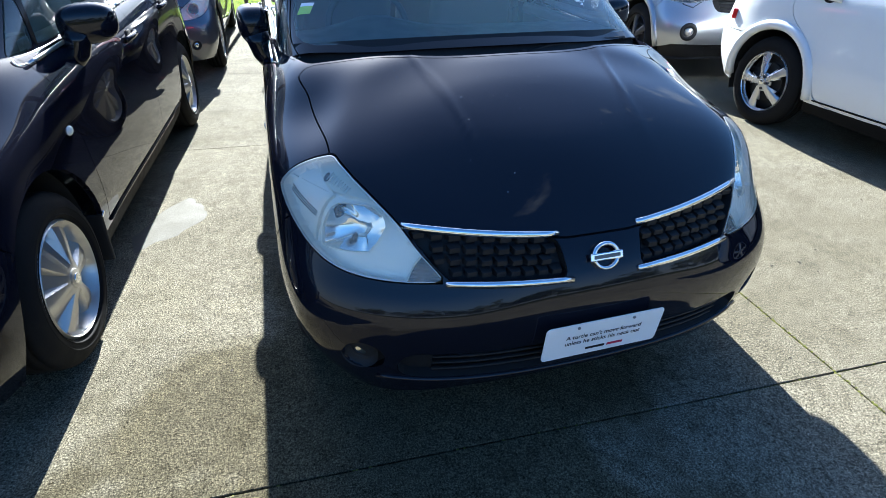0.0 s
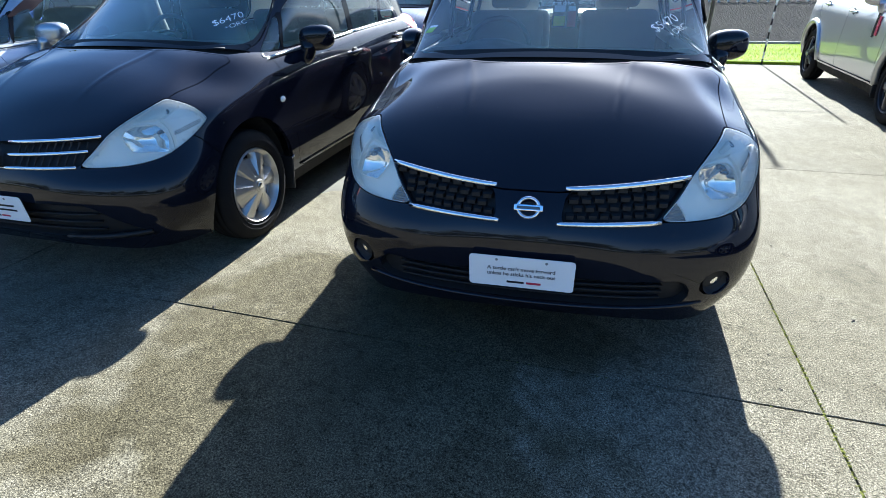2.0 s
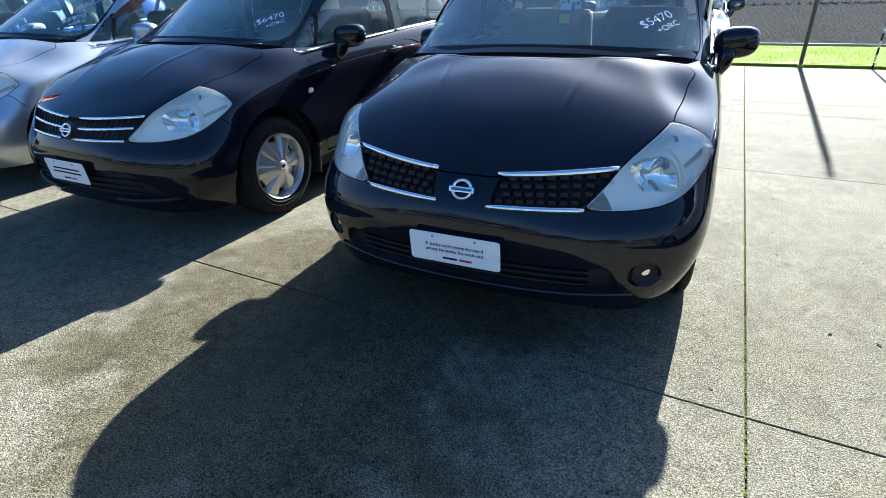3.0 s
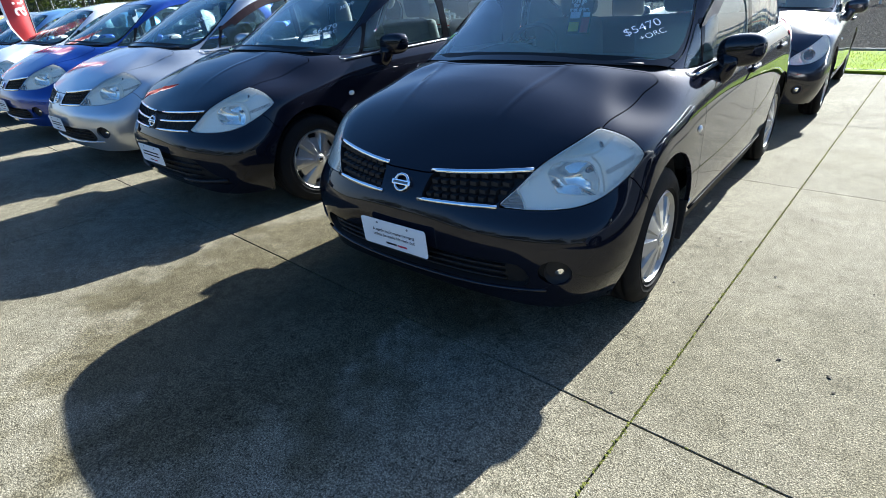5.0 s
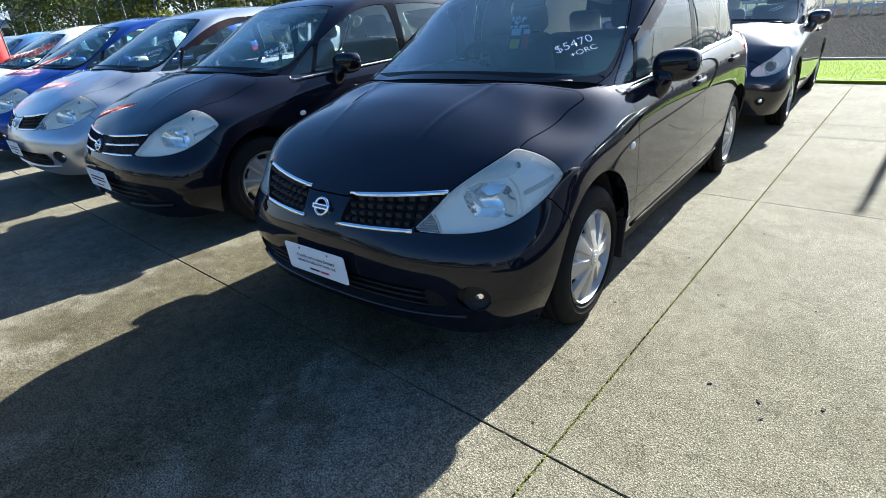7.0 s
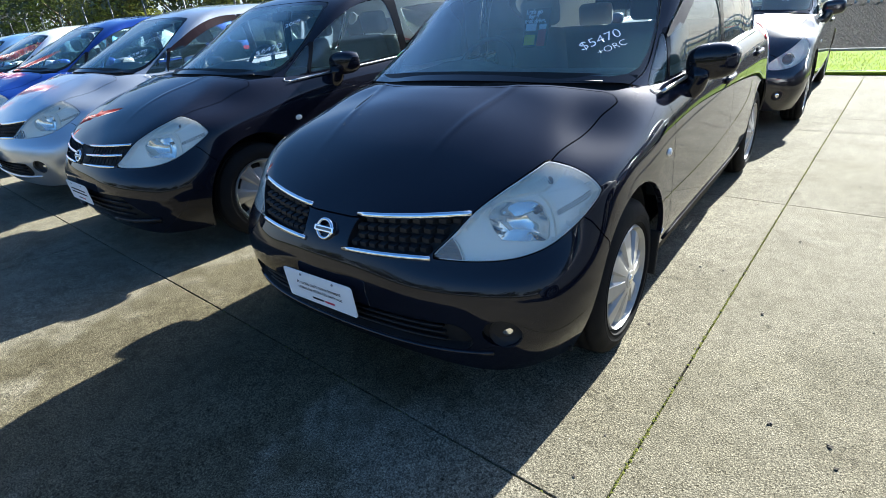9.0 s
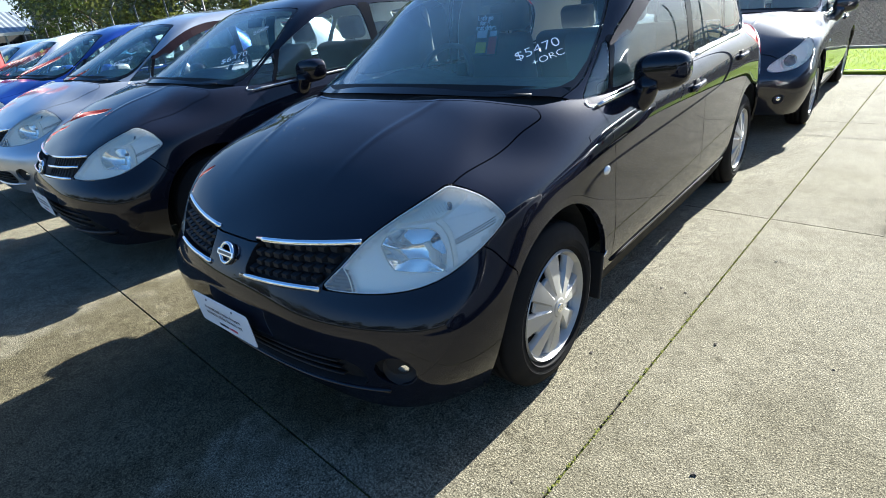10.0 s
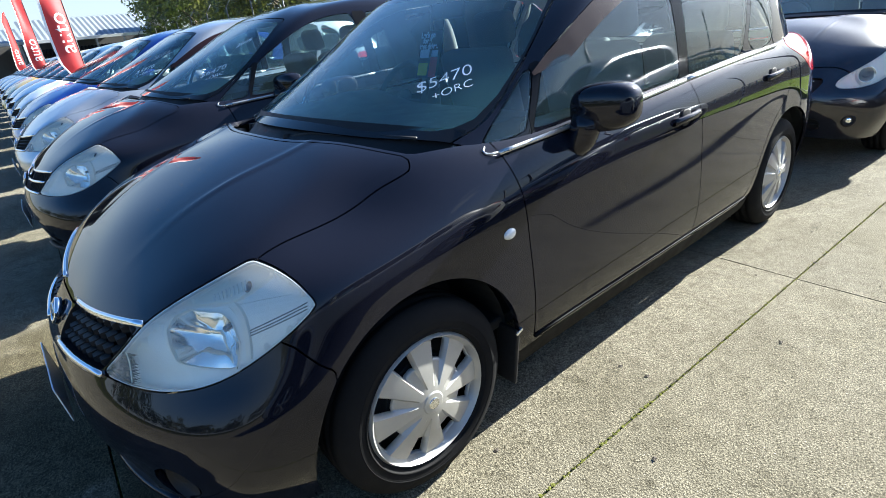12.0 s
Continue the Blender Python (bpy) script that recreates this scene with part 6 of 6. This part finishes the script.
def shed(x, y0, y1, eave, ridge, depth, label, racks=True):
    s = thing("shed", pose(x, 0, 0), label, "shed", "", "")
    bm = bmesh.new()
    box(bm, (.2, y1 - y0, eave), pose(-depth, (y0 + y1) / 2, eave / 2))
    box(bm, (depth, .2, eave), pose(-depth / 2, y1 - .1, eave / 2))
    box(bm, (depth, .2, eave), pose(-depth / 2, y0 + .1, eave / 2))
    part("wall", bm, M["shed"], s, "grey weathered wall")
    bm = bmesh.new()
    ys = np.arange(y0 - .3, y1 + .3, .19)
    rows = [[bm.verts.new((xx, yy, zz + (.045 if k % 2 else 0))) for k, yy in enumerate(ys)] for xx, zz in ((.5, eave), (-depth, ridge))]
    for k in range(len(ys) - 1):
        bm.faces.new((rows[0][k], rows[0][k + 1], rows[1][k + 1], rows[1][k]))
    part("roof", bm, M["roofing"], s, "blue-grey corrugated roof")
    bm = bmesh.new()
    box(bm, (.10, y1 - y0 + .6, .22), pose(.5, (y0 + y1) / 2, eave - .08), .01)
    part("gutter", bm, M["rail_white"], s, "pale gutter")
    for yy in np.linspace(y0 + .2, y1 - .2, 5):
        bm = bmesh.new()
        box(bm, (.14, .14, eave), pose(.35, yy, eave / 2), .01)
        part("post", bm, M["steel"], s)
    if racks:
        for z in (.75, 1.75):
            bm = bmesh.new()
            box(bm, (.5, y1 - y0 - .6, .10), pose(-.1, (y0 + y1) / 2, z), .01)
            part("rack_beam", bm, M["timber"], s, "brown timber tyre rack")
    return s


main_shed = shed(-50, 4.2, 12.6, 3.05, 4.7, 4.0, "long open-fronted shed with a corrugated roof and tyre racks")
low_shed = shed(-54, -6.5, 3.9, 3.2, 4.4, 4.0, "grey shed with a corrugated roof at the yard's end", False)
bm = bmesh.new()
box(bm, (1.1, 1.3, 5.4), pose(-49.8, 13.2, 2.7), .05)
tagged(part("chimney_block", bm, M["shed"], None), "tall grey block at the shed's end", "wall block")
bm = bmesh.new()
lathe(bm, [(.20, -.09), (.27, -.10), (.31, -.07), (.32, 0), (.31, .07), (.27, .10), (.20, .09)], 20, "y", True)
tyre_mesh = bpy.data.meshes.new("stored_tyre")
bm.to_mesh(tyre_mesh)
bm.free()
tyre_mesh.materials.append(M["rubber"])
for z in (1.12, 2.12):
    for k in range(32):
        o = new("stored_tyre", tyre_mesh)
        o.location = (-50.05, 4.75 + k * .235, z)
        tagged(o, "black rubber tyre stored on a timber rack", "tyre", "tyres on the rack")


def flag(x, y, h0, h1, w, turn, seed):
    """A tall feather flag on its pole."""
    r = random.Random(seed)
    f = thing("feather_flag", pose(x, y, rise(x), 0, 0, turn), "tall red feather flag with white print on a pole", "flag", "feather flags")
    bm = bmesh.new()
    tube(bm, [(0, 0, .0), (0, 0, h0), (.0, 0, h1 - .3), (.12, 0, h1)], .014, 8, .008)
    part("pole", bm, M["dark_steel"], f, "", True)

    def at(u, v):
        wave = .05 * math.sin(3.1 * v + 2.2 * u + seed) + .03 * math.sin(7 * v - 3 * u)
        wid = w * (1.0 if v < .8 else 1.0 - ((v - .8) / .2) ** 2 * .8) * (.55 + .45 * min(1, v / .12))
        return Vector((.012 + u * wid, wave * u * 1.6, h0 + (h1 - h0) * v))

    rows, cols = 36, 10
    for name, u0, u1, mat, lab in (("cloth", 0.0, .92, "flag_red", "red cloth"), ("hem", .92, 1.0, "flag_white", "white hem")):
        bm = bmesh.new()
        g = [[bm.verts.new(at(u0 + (u1 - u0) * i / cols, j / rows)) for i in range(cols + 1)] for j in range(rows + 1)]
        for j in range(rows):
            for i in range(cols):
                bm.faces.new((g[j][i], g[j][i + 1], g[j + 1][i + 1], g[j + 1][i]))
        part(name, bm, M[mat], f, lab, True)
    # the word that runs up the cloth, on both faces
    for side in (1, -1):
        me = text_mesh("auto", .36, 0.0, .0)
        for q in me.vertices:
            up, across = q.co.x, q.co.y
            q.co = at(min(.98, max(.02, .47 - side * across / w * 1.05)), .30 + up / (h1 - h0)) + Vector((0, -side * .006, 0))
        part_mesh("print", me, M["flag_white"], f, "white lettering")
    return f


flag(-9.80, 1.62, .92, 3.6, .36, -62, 1)
flag(-19.8, 1.95, .92, 3.6, .36, -60, 2)
flag(-29.8, 2.05, .92, 3.6, .36, -58, 3)

# bright patch of sunlight beside the second car, painted as a pale matte film
M["sun_patch"] = plain("sun_patch_colour", (0.108, 0.102, 0.086), 0.7, 0.0, 0.6, 110, spec=0.08, bump=0.5)
rw = random.Random(5)
bm = bmesh.new()
rim, mid = [], []
for k in range(36):
    a = 2 * math.pi * k / 36
    r0 = 1 + .16 * math.sin(3 * a + 1) + .09 * math.sin(7 * a) + rw.uniform(-.05, .05)
    u, v = .125 * r0 * math.cos(a), .27 * r0 * math.sin(a)
    turned = (u * .9 + v * .42, -u * .42 + v * .9)
    rim.append(bm.verts.new((turned[0], turned[1], .0002)))
    mid.append(bm.verts.new((turned[0] * .8, turned[1] * .8, .0022)))
for k in range(36):
    bm.faces.new((rim[k], rim[(k + 1) % 36], mid[(k + 1) % 36], mid[k]))
bm.faces.new(mid)
sun_patch_mesh = bpy.data.meshes.new("puddle")
bm.to_mesh(sun_patch_mesh)
bm.free()
sun_patch_mesh.polygons.foreach_set("use_smooth", [True] * len(sun_patch_mesh.polygons))
sun_patch_mesh.materials.append(M["sun_patch"])
puddle = new("puddle", sun_patch_mesh)
puddle.matrix_world = pose(-1.425, 1.74, rise(-1.425) + .0015, 0, .55, 0)
tagged(puddle, "pale patch on the concrete, painted for reflected sunlight", "puddle")

# leaves and bits blown on the concrete
leaf_bm = bmesh.new()
pts = [(0, -.011), (.006, -.004), (.007, .004), (0, .012), (-.006, .005), (-.007, -.003)]
c = leaf_bm.verts.new((0, 0, .005))
ring = [leaf_bm.verts.new((x, y, .001 + .003 * (k % 2))) for k, (x, y) in enumerate(pts)]
for k in range(6):
    leaf_bm.faces.new((c, ring[k], ring[(k + 1) % 6]))
leaf_mesh = bpy.data.meshes.new("leaf")
leaf_bm.to_mesh(leaf_mesh)
leaf_bm.free()
leaf_mesh.materials.append(M["brown_leaf"])
rl = random.Random(9)
spots = [(1.365, .544), (1.523, .529), (1.70, .60), (.922, 1.568), (1.245, 1.234), (1.027, 1.577), (.867, .926), (-1.40, .05), (1.528, 3.211), (1.30, 2.1), (1.18, 2.9), (1.05, 3.3), (1.42, 3.9)]
spots += [(rl.uniform(.9, 3.6), rl.uniform(-.5, 8.0)) for _ in range(64)] + [(rl.uniform(-1.5, -.9), rl.uniform(.2, 5)) for _ in range(8)] + [(rl.uniform(-4, 2), rl.uniform(-1.2, -.1)) for _ in range(8)]
for i, (x, y) in enumerate(spots):
    o = new("leaf", leaf_mesh)
    o.matrix_world = pose(x, y, .001 + rise(x), 0, 0, rl.uniform(0, 360)) @ Matrix.Diagonal((*[rl.uniform(.35, .9) if i > 12 else 1.0] * 3, 1))
    tagged(o, "small dark dry leaf on the concrete", "leaf", "fallen leaves")

# concrete slabs, each with its own edges
c, s = math.cos(radians(SKEW)), math.sin(radians(SKEW))
PX, PY, GAP = 3.75, 2.77, .0032
for i in range(-16, 6):
    for j in range(-4, 5):
        ga, gb = (GAP if j == 0 else .0012), (GAP if j == -1 else .0012)
        u0, u1, v0, v1 = i * PX + GAP, (i + 1) * PX - GAP, j * PY + ga, (j + 1) * PY - gb
        pts = []
        for u, v in ((u0, v0), (u1, v0), (u1, v1), (u0, v1)):
            pts.append((1.035 + u * c + v * s, -.086 - u * s + v * c))
        bm = bmesh.new()
        top = [bm.verts.new((x, y, rise(x))) for x, y in pts]
        low = [bm.verts.new((x, y, -.05)) for x, y in pts]
        bm.faces.new(top)
        for k in range(4):
            bm.faces.new((low[k], low[(k + 1) % 4], top[(k + 1) % 4], top[k]))
        bmesh.ops.bevel(bm, geom=[e for e in bm.edges if all(v in top for v in e.verts)], offset=.002, segments=1, affect="EDGES")
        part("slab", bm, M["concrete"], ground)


# moss that grows along the open joints
rm = random.Random(31)
M["moss"] = plain("joint_moss", (0.11, 0.115, 0.03), 0.95, grain=0.5, scale=90, spec=0.02)
verts, faces = [], []
patches = [(rm.uniform(-2.2, 8.0), rm.uniform(.15, .7)) for _ in range(22)]
for lead, count in ((True, 1500), (False, 260)):
    for _ in range(count):
        v = rm.uniform(-2.4, 8.2) if lead else rm.uniform(-2.2, 2.4)
        thick = lead and any(abs(v - a) < b for a, b in patches)
        if not thick and rm.random() < .72:
            continue
        off = rm.gauss(0, .0045 if thick else .003)
        x, y = (1.035 + v * s + off, -.086 + v * c) if lead else (1.035 + v * c, -.086 - v * s + off)
        r = rm.uniform(.0025, .0075)
        k = len(verts)
        z = rise(x)
        verts.append((x, y, z + r * .45))
        verts += [(x + r * rm.uniform(.6, 1.2) * math.cos(a * math.pi / 3), y + r * rm.uniform(.6, 1.2) * math.sin(a * math.pi / 3), z - .002) for a in range(6)]
        faces += [(k, k + 1 + a, k + 1 + (a + 1) % 6) for a in range(6)]
moss = new("moss", mesh_of("moss", verts, faces))
moss.data.materials.append(M["moss"])
tagged(moss, "yellow-green moss growing in the concrete joints", "moss", "", "stuff")
